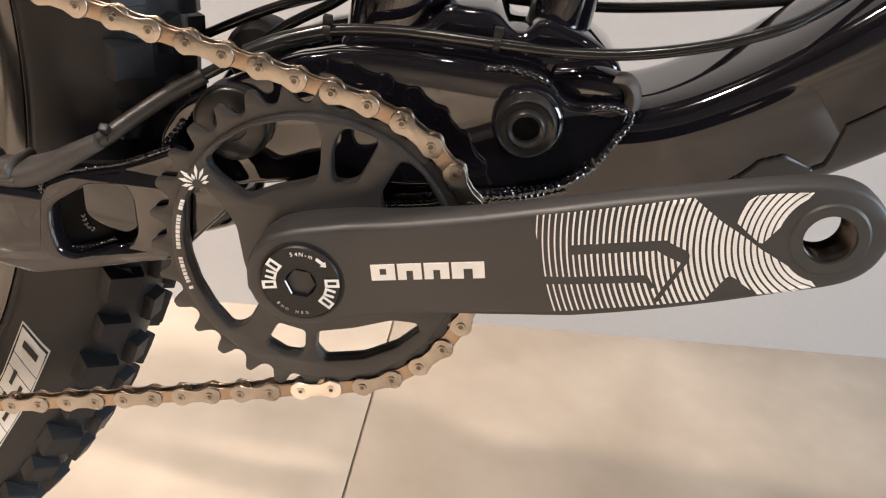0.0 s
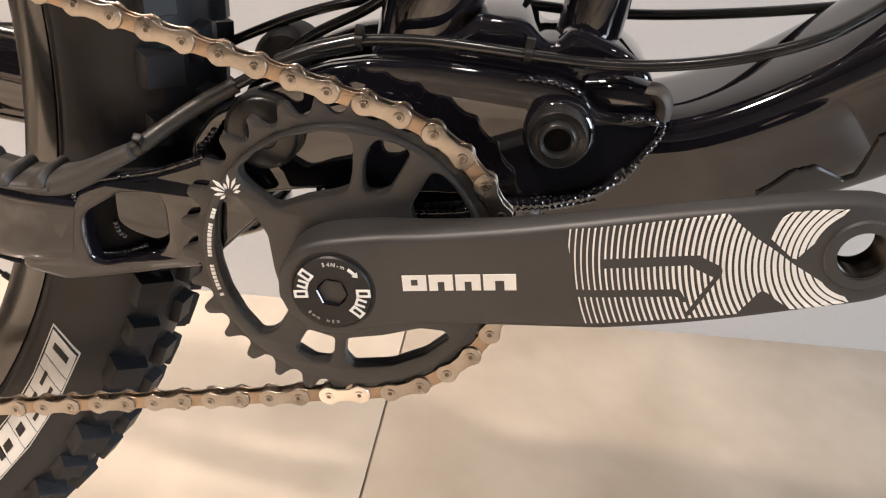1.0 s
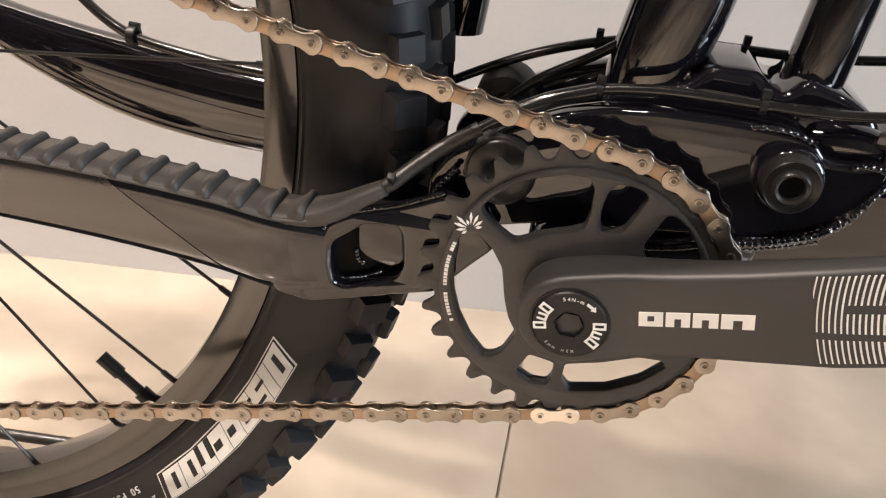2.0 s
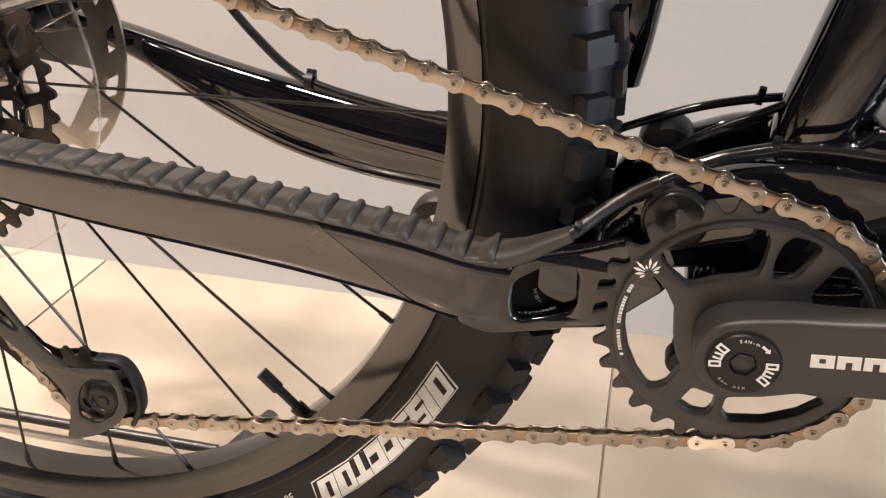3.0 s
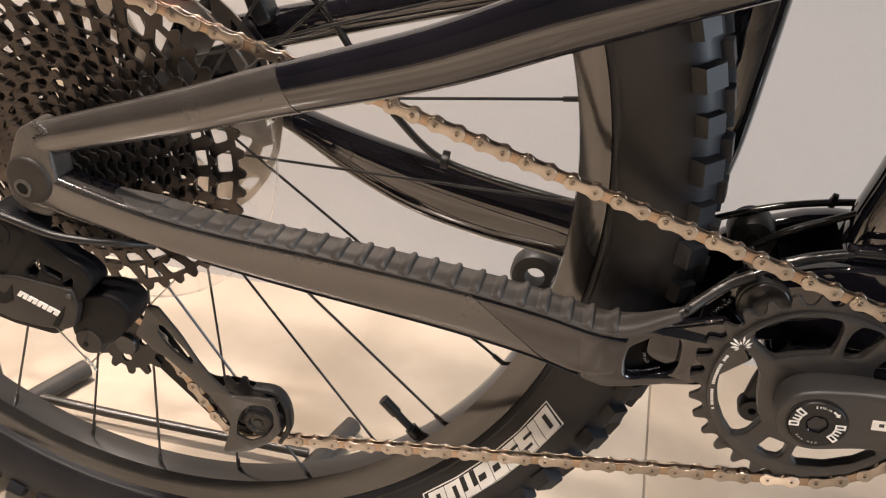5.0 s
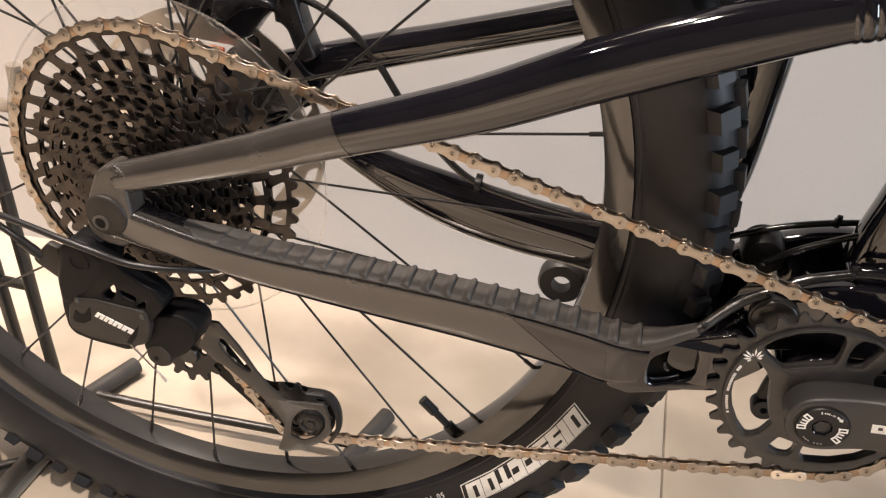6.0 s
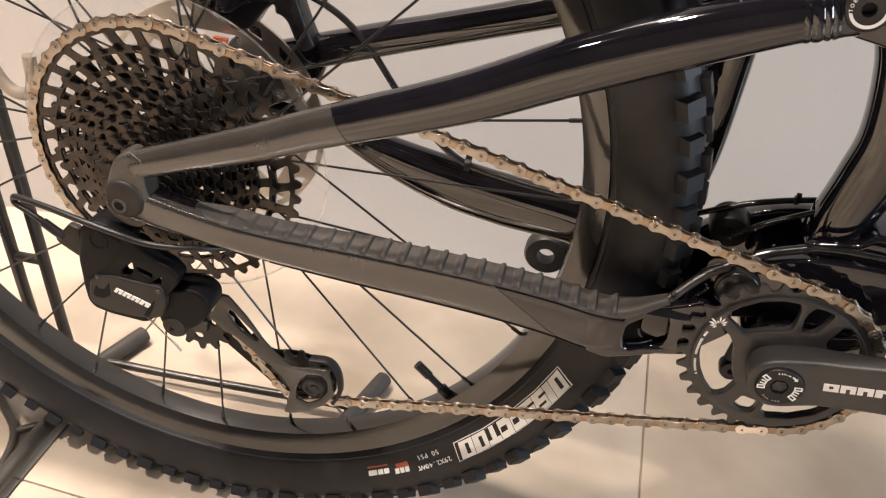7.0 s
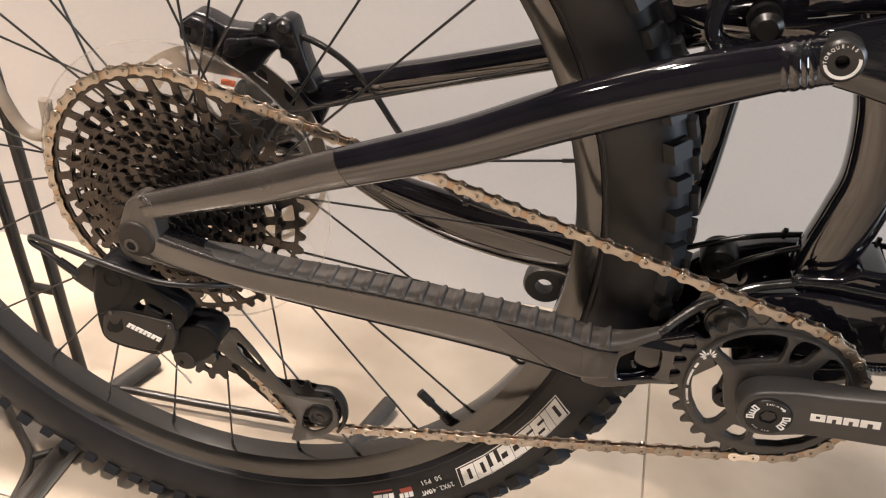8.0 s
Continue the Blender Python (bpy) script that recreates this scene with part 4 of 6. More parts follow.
def chain():
    line = np.array(chain_line())
    cum = np.concatenate([[0], np.cumsum(np.linalg.norm(np.diff(line, axis=0), axis=1))])
    total = cum[-1]
    # a pin stands at this place of the upper run, ahead of the first outer link
    run_a, run_b = line[-2], line[-1]
    u = float(np.clip(((np.array([-0.0249, -0.0536, 0.4092]) - run_a) @ (run_b - run_a)) / ((run_b - run_a) @ (run_b - run_a)), 0, 1))
    start = cum[-2] + u * (total - cum[-2])
    count = 2 * int(total / PITCH / 2)
    at = lambda s: np.array([np.interp(s % total, cum, line[:, k]) for k in range(3)])

    def link_mesh(outer):
        half, r, waist = PITCH / 2, (0.0043 if outer else 0.0041), 0.0029
        y = 0.00235 if outer else 0.00150
        edge = []
        for cx, base in ((half, -90), (-half, 90)):
            for k in range(9):
                a = radians(base + 180 * k / 8)
                edge.append((cx + r * math.cos(a), r * math.sin(a)))
            edge += [((1 if cx > 0 else -1) * 0.0022, (1 if cx > 0 else -1) * waist), ((-1 if cx > 0 else 1) * 0.0022, (1 if cx > 0 else -1) * waist)]
        bm = bmesh.new()
        for s in (-1, 1):
            me = plate([edge], 0.00095, 0.00035, 2)
            me.transform(Matrix.Translation((0, s * y, 0)))
            bm.from_mesh(me)
            bpy.data.meshes.remove(me)
        for cx in (-half, half):
            if outer:
                lathe([(0.00085, -0.00290), (0.00095, -0.00318), (0.0015, -0.00322), (0.0018, -0.00306), (0.0019, -0.0027)], 16, bm=bm, centre=(cx, 0, 0))
                mark = len(bm.faces)
                lathe([(0, -0.00296), (0.0009, -0.00296)], 12, bm=bm, centre=(cx, 0, 0))
                bm.faces.ensure_lookup_table()
                for f in bm.faces[mark:]:
                    f.material_index = 1
                lathe([(0, 0.0034), (0.0016, 0.0032), (0.0018, 0.0027)], 12, bm=bm, centre=(cx, 0, 0))
            else:
                lathe([(0.0037, -0.0011), (0.0037, 0.0011)], 14, bm=bm, centre=(cx, 0, 0))
        bmesh.ops.recalc_face_normals(bm, faces=bm.faces)
        me = bpy.data.meshes.new("outer_link" if outer else "inner_link")
        bm.to_mesh(me)
        bm.free()
        return me

    outer, inner, bright = finish(link_mesh(True), CHAINM), finish(link_mesh(False), CHAINI), finish(link_mesh(True), QLINK)
    for me in (outer, bright):
        me.materials.append(PIN_SHADE)
    root = None
    step = total / count if abs(total / count - PITCH) < 0.0004 else PITCH
    pins = [at(start + step * k) for k in range(count + 1)]
    for k in range(count):
        a, b = Vector(pins[k]), Vector(pins[(k + 1) % count])
        mid, d = (a + b) / 2, b - a
        place = Matrix.Translation(mid) @ Matrix.Rotation(-math.atan2(d.z, d.x), 4, "Y") @ Matrix.Rotation(math.atan2(d.y, math.hypot(d.x, d.z)), 4, "Z")
        lower_front = mid.z < 0.30 and abs(mid.x - 0.0075) < PITCH * 1.01 and k % 2 == 0
        me = (bright if lower_front else outer) if k % 2 == 0 else inner
        if root is None:
            root = tagged(new("chain"), "nickel-coloured twelve-speed roller chain on ring and largest sprocket")
            root.parent = bike
        link_up("chain_link", me, root, "bright closing link" if lower_front else "", place)


chain()


# ---- derailleur ----
def pulley(name, cx, cz, y, teeth, parent):
    r = pitch_radius(teeth)
    holes = [circle(cx + (r * 0.52) * math.cos(a), cz + (r * 0.52) * math.sin(a), r * 0.15, 12) for a in (0.4, 2.5, 4.6)]
    if teeth == 14:
        holes = [polar(cx, cz, [(8.0, a) for a in range(a0, a0 + 44, 6)] + [(5.8, a) for a in range(a0 + 36, a0 + 5, -6)]) for a0 in (100, 220, 340)]
    ob = sheet(name, [gear_outline(teeth, cx, cz, r - 0.0042, r + 0.0022, 0.3)] + holes, y - 0.0011, y + 0.0011, PLASTIC, parent, "black plastic toothed pulley")
    br = 0.0046 if teeth == 14 else r * 0.34
    part("pulley_bearing", lathe([(0, -0.004), (br * 0.88, -0.004), (br, -0.002), (br, 0.003), (0, 0.003)], 24, centre=(cx, y, cz)), SATIN, parent)
    return ob


def derailleur():
    px, pz = -0.4530, 0.3420
    knuckle = part("rear_derailleur", lathe([(0.0030, -0.0985), (0.0050, -0.0990), (0.0054, -0.1010), (0.0072, -0.1010), (0.0078, -0.0995), (0.0100, -0.0985), (0.0105, -0.085), (0.0030, -0.078)], 36, True, centre=(px, 0, pz)), DERM, bike, "black long-cage rear derailleur hanging below the axle")
    part("mount_socket", lathe([(0, -0.0995), (0.0050, -0.0995)], 18, centre=(px, 0, pz)), HOLLOW_SHADE, knuckle)
    whole = [(-0.4655, 0.3499), (-0.4704, 0.3238), (-0.4699, 0.2989), (-0.4682, 0.2849), (-0.4636, 0.2795), (-0.4514, 0.2776), (-0.4336, 0.278), (-0.424, 0.278), (-0.4169, 0.2846), (-0.4129, 0.2964), (-0.4052, 0.3091), (-0.3968, 0.3218), (-0.3964, 0.3278), (-0.4034, 0.3343), (-0.4115, 0.3367), (-0.4232, 0.3436), (-0.4289, 0.3485), (-0.4408, 0.3524), (-0.4465, 0.3568), (-0.4567, 0.357)]
    gaps = [[(-0.4389, 0.3204), (-0.4304, 0.3303), (-0.4297, 0.3242), (-0.4328, 0.3178), (-0.4381, 0.3167)], [(-0.4268, 0.3275), (-0.4158, 0.3245), (-0.4165, 0.3203), (-0.4264, 0.3227)], [(-0.4163, 0.3174), (-0.4091, 0.3236), (-0.4106, 0.3147), (-0.4141, 0.3141)]]
    sheet("linkage_body", [rounded(whole, 0.004)] + [rounded(g, 0.0012, 2) for g in gaps], -0.0998, -0.0900, DERM, knuckle, "moulded black parallelogram linkage", 0.0018, 60, 3)
    sheet("mounting_lug", [rounded([(-0.467, 0.3482), (-0.4719, 0.3219), (-0.4707, 0.3023), (-0.4602, 0.3055), (-0.4456, 0.32), (-0.4353, 0.3377), (-0.433, 0.3478), (-0.4421, 0.3517), (-0.45, 0.3545), (-0.4582, 0.3554)], 0.006)], -0.1005, -0.0760, DERM, knuckle, "moulded black mounting knuckle", 0.0045, 70, 4)
    sheet("inner_link", [rounded([(-0.4421, 0.3289), (-0.4369, 0.3381), (-0.4189, 0.326), (-0.4106, 0.3236), (-0.4035, 0.3163), (-0.4038, 0.3106), (-0.4114, 0.3123), (-0.4211, 0.3204), (-0.4318, 0.3246)], 0.003)], -0.0905, -0.0720, DERM, knuckle, "", 0.003, 60, 3)
    sheet("outer_link", [rounded([(-0.4660, 0.2907), (-0.4637, 0.3060), (-0.4560, 0.3125), (-0.4449, 0.3150), (-0.4260, 0.3155), (-0.4085, 0.3160), (-0.4062, 0.3040), (-0.4095, 0.2900), (-0.4164, 0.2853), (-0.4336, 0.2822), (-0.4528, 0.2820), (-0.4640, 0.2848)], 0.003)], -0.1012, -0.0930, DERFACE, knuckle, "grey-black printed outer link", 0.0016, 75, 4)
    # flat near-black patches stand in for the shade in two notches
    sheet("link_notch", [rounded([(-0.4590, 0.3030), (-0.4570, 0.3000), (-0.4530, 0.3010), (-0.4483, 0.3085), (-0.4486, 0.2972), (-0.4540, 0.2930), (-0.4600, 0.2925), (-0.4618, 0.2950)], 0.0008)], -0.1016, -0.1005, HOLLOW_SHADE, knuckle)
    sheet("link_notch", [rounded([(-0.4175, 0.2990), (-0.4140, 0.3040), (-0.4165, 0.2945), (-0.4200, 0.2868), (-0.4240, 0.2868)], 0.0008)], -0.1016, -0.1005, HOLLOW_SHADE, knuckle)
    part("return_spring", weld([(-0.4290, -0.086, 0.3160), (-0.4210, -0.086, 0.3140), (-0.4120, -0.086, 0.3140)], 0.0022, 0.0022), STEEL, knuckle, "coiled steel return spring")
    for q in ((-0.4640, -0.0985, 0.3190), (-0.4570, -0.1010, 0.3110), (-0.4110, -0.1010, 0.3120)):
        part("pivot_pin", lathe([(0, -0.0010), (0.0016, -0.0010), (0.0020, 0.0), (0.0020, 0.004), (0, 0.004)], 14, centre=q), SATIN, knuckle)
    hull = [(-0.4165, 0.2931), (-0.4140, 0.3070), (-0.4020, 0.3125), (-0.3925, 0.3155), (-0.3835, 0.3145), (-0.3775, 0.3095), (-0.3765, 0.3030), (-0.3795, 0.2940), (-0.3860, 0.2840), (-0.3930, 0.2775), (-0.4060, 0.2746), (-0.4155, 0.2779)]
    sheet("lower_knuckle", [rounded(hull, 0.004)], -0.0960, -0.0730, DERM, knuckle, "angular black clutch housing", 0.0028, 70, 4)
    part("clutch_boss", lathe([(0, -0.0965), (0.0082, -0.0965), (0.0096, -0.0945), (0.0104, -0.082), (0, -0.075)], 28, centre=(-0.4045, 0, 0.2775)), DERFACE, knuckle)
    part("boss_pin", lathe([(0, -0.0971), (0.0016, -0.0971), (0.0018, -0.0960)], 14, centre=(-0.4064, 0, 0.2751)), HOLLOW_SHADE, knuckle)
    sheet("cable_stop", [rounded([(-0.4786, 0.3448), (-0.4700, 0.3430), (-0.4700, 0.3190), (-0.4742, 0.3190), (-0.4880, 0.3263), (-0.4907, 0.3297)], 0.002)], -0.0950, -0.0890, DERFACE, knuckle, "brown-black cable stop arm", 0.0015, 60, 2)
    # cage
    outline = [(-0.3869, 0.2873), (-0.3795, 0.2881), (-0.3645, 0.2718), (-0.3513, 0.2532), (-0.3424, 0.2434), (-0.3288, 0.2330), (-0.3090, 0.2380), (-0.2999, 0.2398), (-0.2958, 0.2283), (-0.2935, 0.2144), (-0.3007, 0.2024), (-0.3139, 0.1902), (-0.3275, 0.1828), (-0.3336, 0.1824), (-0.3302, 0.1974), (-0.3291, 0.2100), (-0.3353, 0.2198), (-0.3467, 0.2304), (-0.3602, 0.2400), (-0.3736, 0.2495), (-0.3834, 0.2529), (-0.3890, 0.2582), (-0.3956, 0.2615), (-0.3899, 0.2742)]
    slot = [(-0.3793, 0.2750), (-0.3754, 0.2746), (-0.3601, 0.2596), (-0.3540, 0.2523), (-0.3580, 0.2504), (-0.3690, 0.2566), (-0.3756, 0.2627), (-0.3799, 0.2694)]
    opening = [(-0.3205, 0.2240), (-0.3154, 0.2305), (-0.3044, 0.2333), (-0.2993, 0.2287), (-0.2983, 0.2179), (-0.3032, 0.2076), (-0.3142, 0.1985), (-0.3243, 0.2009), (-0.3238, 0.2144)]
    sheet("pulley_cage", [rounded(outline, 0.0022), rounded(slot, 0.0015, 2), rounded(opening, 0.003, 3)], -0.0620, -0.0598, SATIN, knuckle, "satin black stamped outer cage plate", 0.0004)
    back = [(-0.4015, 0.2589), (-0.3894, 0.2568), (-0.3677, 0.2298), (-0.3504, 0.2249), (-0.3357, 0.23), (-0.3211, 0.23), (-0.3060, 0.2280), (-0.2990, 0.2166), (-0.2980, 0.1990), (-0.3030, 0.1880), (-0.3193, 0.1740), (-0.3360, 0.1720), (-0.3452, 0.1816), (-0.3656, 0.198), (-0.4004, 0.2251)]
    sheet("pulley_cage", [rounded(back, 0.004), rounded([(-0.3720, 0.2330), (-0.3560, 0.2180), (-0.3530, 0.2220), (-0.3690, 0.2370)], 0.002, 2)], -0.0405, -0.0390, DERM, knuckle, "black moulded inner cage plate", 0.0004)
    part("cage_stop", sweep([(-0.3173, -0.050, 0.2358, 0.0045, 0.0018), (-0.3021, -0.050, 0.2373, 0.0045, 0.0018), (-0.2941, -0.050, 0.2269, 0.0045, 0.0018), (-0.2918, -0.050, 0.2102, 0.0045, 0.0018), (-0.2966, -0.050, 0.1964, 0.0045, 0.0018)], 4, 10, 3), PLASTIC, knuckle)
    hub = part("pulley_hub", lathe([(0, -0.0592), (0.0030, -0.0592), (0.0034, -0.0584), (0.0062, -0.0584), (0.0066, -0.0592), (0.0084, -0.0592), (0.0106, -0.0578), (0.0108, -0.052), (0, -0.052)], 32, centre=(-0.3105, 0, 0.2135)), PLASTIC, knuckle, "black pulley hub behind the cage window")
    # raised grey crescents stand in for gaps that show the bright floor
    for a in (70, 190, 310):
        sheet("hub_vane", [polar(-0.3105, 0.2135, [(7.9, a + d) for d in range(0, 60, 10)] + [(6.7, a + d) for d in range(50, -1, -10)])], -0.0600, -0.0590, DERFACE, hub)
    pulley("tension_pulley", LOWER[0], LOWER[1], LOWER[2], 12, knuckle)
    pulley("guide_pulley", UPPER[0], UPPER[1], UPPER[2], 12, knuckle)
    part("gear_cable_loop", cable([(-0.4840, -0.0935, 0.3322), (-0.4919, -0.0950, 0.3380), (-0.4991, -0.0950, 0.3430), (-0.5090, -0.0940, 0.3470), (-0.5180, -0.0930, 0.3500), (-0.5195, -0.0925, 0.3535), (-0.5144, -0.0945, 0.3570), (-0.4904, -0.0990, 0.3588), (-0.4600, -0.1040, 0.3588), (-0.4376, -0.1050, 0.3568), (-0.4190, -0.1020, 0.3520), (-0.4018, -0.0980, 0.3507), (-0.3837, -0.0900, 0.3495), (-0.3700, -0.0770, 0.3450)], 0.0022), PLASTIC, bike, "black gear cable housing looping behind the derailleur")
    part("cable_ferrule", cable([(-0.4840, -0.0935, 0.3322), (-0.4900, -0.0945, 0.3368), (-0.4975, -0.0950, 0.3420)], 0.0033, 4, 14), PLASTIC, knuckle)
    part("cable_end", cable([(-0.4240, -0.1000, 0.2860), (-0.4130, -0.1020, 0.2790), (-0.4050, -0.1027, 0.2725), (-0.3980, -0.1027, 0.2655)], 0.0005, 5, 6), STEEL, knuckle)
    part("cable_crimp", weld([(-0.4030, -0.1027, 0.2705), (-0.3995, -0.1027, 0.2672), (-0.3960, -0.1027, 0.2628)], 0.0009, 0.0026), STEEL, knuckle)


derailleur()


# ---- main frame round the bottom bracket ----
def main_frame():
    fr = part("seat_tube", sweep([(0.012, 0.0, 0.395, 0.017, 0.018), (0.0135, 0.0, 0.425, 0.017, 0.0180), (0.0190, 0.0, 0.460, 0.017, 0.0190), (0.0205, 0.0, 0.492, 0.017, 0.0185), (0.0120, 0.0, 0.535, 0.017, 0.0185), (-0.002, 0, 0.575, 0.017, 0.020), (-0.018, 0, 0.64, 0.017, 0.020)], 8, 36, 2.3), GLOSS, bike, "gloss black curved seat tube")
    part("shock_body", sweep([(0.072, 0.0, 0.405, 0.0125, 0.0120), (0.0740, 0.0, 0.435, 0.0125, 0.0120), (0.0765, 0.0, 0.470, 0.0125, 0.0120), (0.081, 0, 0.54, 0.0125, 0.0120), (0.085, 0, 0.64, 0.0125, 0.012)], 6, 28, 2), GLOSS, bike, "glossy black rear shock body")
    # down tube with its guard
    dt = [(0.050, 0.0, 0.3700, 0.028, 0.026), (0.095, 0.0, 0.3815, 0.029, 0.0270), (0.125, 0.0, 0.3905, 0.030, 0.0270), (0.155, 0.0, 0.4085, 0.030, 0.0272), (0.185, 0.0, 0.4310, 0.031, 0.0292), (0.220, 0.0, 0.4650, 0.031, 0.0306), (0.280, 0, 0.535, 0.031, 0.0315)]
    def tube_skin(r, tan, t, lift):
        """A place on the tube's section, which is broad above and narrows towards its underside."""
        c, sn = math.cos(t), math.sin(t)
        v = math.copysign(abs(sn) ** 0.5, sn)
        wide = math.copysign(abs(c) ** 0.5, c) * (1 + 0.36 * v)
        return Vector(r[:3]) + Vector((0, 1, 0)) * wide * (r[3] * 0.88 + lift) + tan.cross(Vector((0, 1, 0))) * v * (r[4] + 0.0006 + lift)

    bm, rings = bmesh.new(), []
    dense = smooth_path(dt, 14)
    for i in range(len(dense)):
        tan = Vector((dense[min(i + 1, len(dense) - 1)] - dense[max(i - 1, 0)])[:3]).normalized()
        rings.append([bm.verts.new(tube_skin(dense[i], tan, 2 * math.pi * k / 64, 0)) for k in range(64)])
    for a, b in zip(rings, rings[1:]):
        for k in range(64):
            bm.faces.new((a[k], a[(k + 1) % 64], b[(k + 1) % 64], b[k]))
    bm.faces.new(rings[0][::-1])
    bm.faces.new(rings[-1])
    down = part("down_tube", bm, GLOSS, bike, "gloss black down tube with moulded underside guard", angle=70)
    seam = [(0.1406, 0.3834), (0.1486, 0.3918), (0.1536, 0.3989), (0.1617, 0.4026), (0.1687, 0.4001), (0.1747, 0.3975), (0.1789, 0.4002), (0.179, 0.4073), (0.1775, 0.4139), (0.1786, 0.4179), (0.1891, 0.426)] + [(0.2200, 0.4560), (0.2800, 0.5270)]
    dense = smooth_path(dt, 60)
    bm, lines = bmesh.new(), []
    for i in range(100, len(dense) - 1):
        r = dense[i]
        if r[0] < 0.139:
            continue
        tan = Vector((dense[i + 1] - dense[i - 1])[:3]).normalized()
        skin = lambda t, lift: tube_skin(r, tan, t, lift)
        start = None
        for k in range(200):
            t = math.pi * (0.75 + 0.75 * k / 200)
            p = skin(t, 0)
            if p.z < np.interp(p.x, [q[0] for q in seam], [q[1] for q in seam]):
                start = t
                break
        if start is None:
            start = math.pi * 1.48
        ring = [bm.verts.new(skin(start, -0.0005)), bm.verts.new(skin(start + 0.004, 0.0009)), bm.verts.new(skin(start + 0.02, 0.0014))]
        ring += [bm.verts.new(skin(start + 0.03 + (math.pi * 1.75 - start) * k / 12, 0.0014)) for k in range(13)]
        lines.append(ring)
    for a, b in zip(lines, lines[1:]):
        for k in range(len(a) - 1):
            bm.faces.new((a[k], a[k + 1], b[k + 1], b[k]))
    part("down_tube_guard", bm, SATIN, down, "satin black plastic stone guard", angle=50)
    # bottom bracket shell and the forward pivot arm of the swingarm
    part("bottom_bracket_shell", lathe([(0.015, -0.043), (0.021, -0.043), (0.0225, -0.040), (0.0225, 0.040), (0.015, 0.043)], 40, True, centre=(0, 0, BZ)), GLOSS, bike)
    part("shell_web", sweep([(0.0, 0.0, 0.352, 0.030, 0.022), (0.035, 0.0, 0.372, 0.026, 0.022), (0.075, 0.0, 0.392, 0.026, 0.020)], 6, 24, 3), GLOSS, bike)
    arm = [(-0.0660, 0.3740), (-0.0590, 0.3860), (-0.0380, 0.4005), (-0.0180, 0.4110), (-0.0020, 0.4160), (0.0170, 0.4185), (0.0370, 0.4195), (0.0520, 0.4195), (0.0660, 0.4190), (0.0745, 0.4165), (0.0785, 0.4120), (0.0830, 0.4105), (0.0900, 0.4115), (0.0960, 0.4135), (0.1020, 0.4130), (0.1025, 0.4070), (0.0985, 0.3995), (0.0945, 0.3910), (0.0855, 0.3825), (0.0750, 0.3775), (0.0600, 0.3735), (0.0400, 0.3715), (0.0150, 0.3680), (-0.0180, 0.3630), (-0.0420, 0.3560), (-0.0540, 0.3340), (-0.0650, 0.3300)]
    body = sheet("swingarm_plate", [rounded(arm, 0.004)], -0.0345, -0.0230, GLOSS, bike, "gloss black swingarm plate behind the chainring", 0.0022, 75, 4)
    sheet("bracket_body", [rounded([(-0.0190, 0.3760), (-0.0210, 0.3540), (-0.0150, 0.3380), (0.0080, 0.3300), (0.0450, 0.3400), (0.0660, 0.3500), (0.0720, 0.3640), (0.0680, 0.3850), (0.0300, 0.4000)], 0.006)], -0.0300, 0.0300, GLOSS, bike, "gloss black bottom bracket casting", 0.0120, 75, 6)
    sheet("frame_web", [rounded([(-0.0050, 0.3900), (-0.0040, 0.4190), (0.0250, 0.4250), (0.0295, 0.4300), (0.0330, 0.4345), (0.0500, 0.4355), (0.0570, 0.4290), (0.0620, 0.4290), (0.0670, 0.4360), (0.0860, 0.4310), (0.0980, 0.4240), (0.1050, 0.4000), (0.0700, 0.3850)], 0.006)], -0.0200, 0.0200, GLOSS, bike, "gloss black web between seat tube and shock", 0.0040, 75, 4)
    sheet("swingarm_plate", [rounded(arm, 0.004)], 0.0270, 0.0400, GLOSS, bike, "gloss black swingarm plate on the far side", 0.0030, 60)
    pc = (0.0672, 0, 0.4035)
    piv = part("main_pivot", lathe([(0.0046, -0.0440), (0.0048, -0.0484), (0.0059, -0.0490), (0.0068, -0.0480), (0.0070, -0.0464), (0.0087, -0.0466), (0.0098, -0.0473), (0.0106, -0.0462), (0.0109, -0.0300), (0.0046, -0.0300)], 48, True, centre=pc), SATIN, bike, "large satin black hollow main pivot bolt")
    # flat near-black disc in place of the dark inside the hollow bolt
    part("pivot_hole_shade", lathe([(0, -0.0453), (0.0047, -0.0453)], 32, centre=pc), HOLLOW_SHADE, piv)
    part("pivot_collar", lathe([(0.0105, -0.0392), (0.0112, -0.0400), (0.0121, -0.0394), (0.0127, -0.0376), (0.0128, -0.0330), (0.0105, -0.0330)], 48, True, centre=(pc[0] + 0.0006, 0, pc[2] - 0.0008)), GLOSS, body, "raised gloss collar round the pivot")
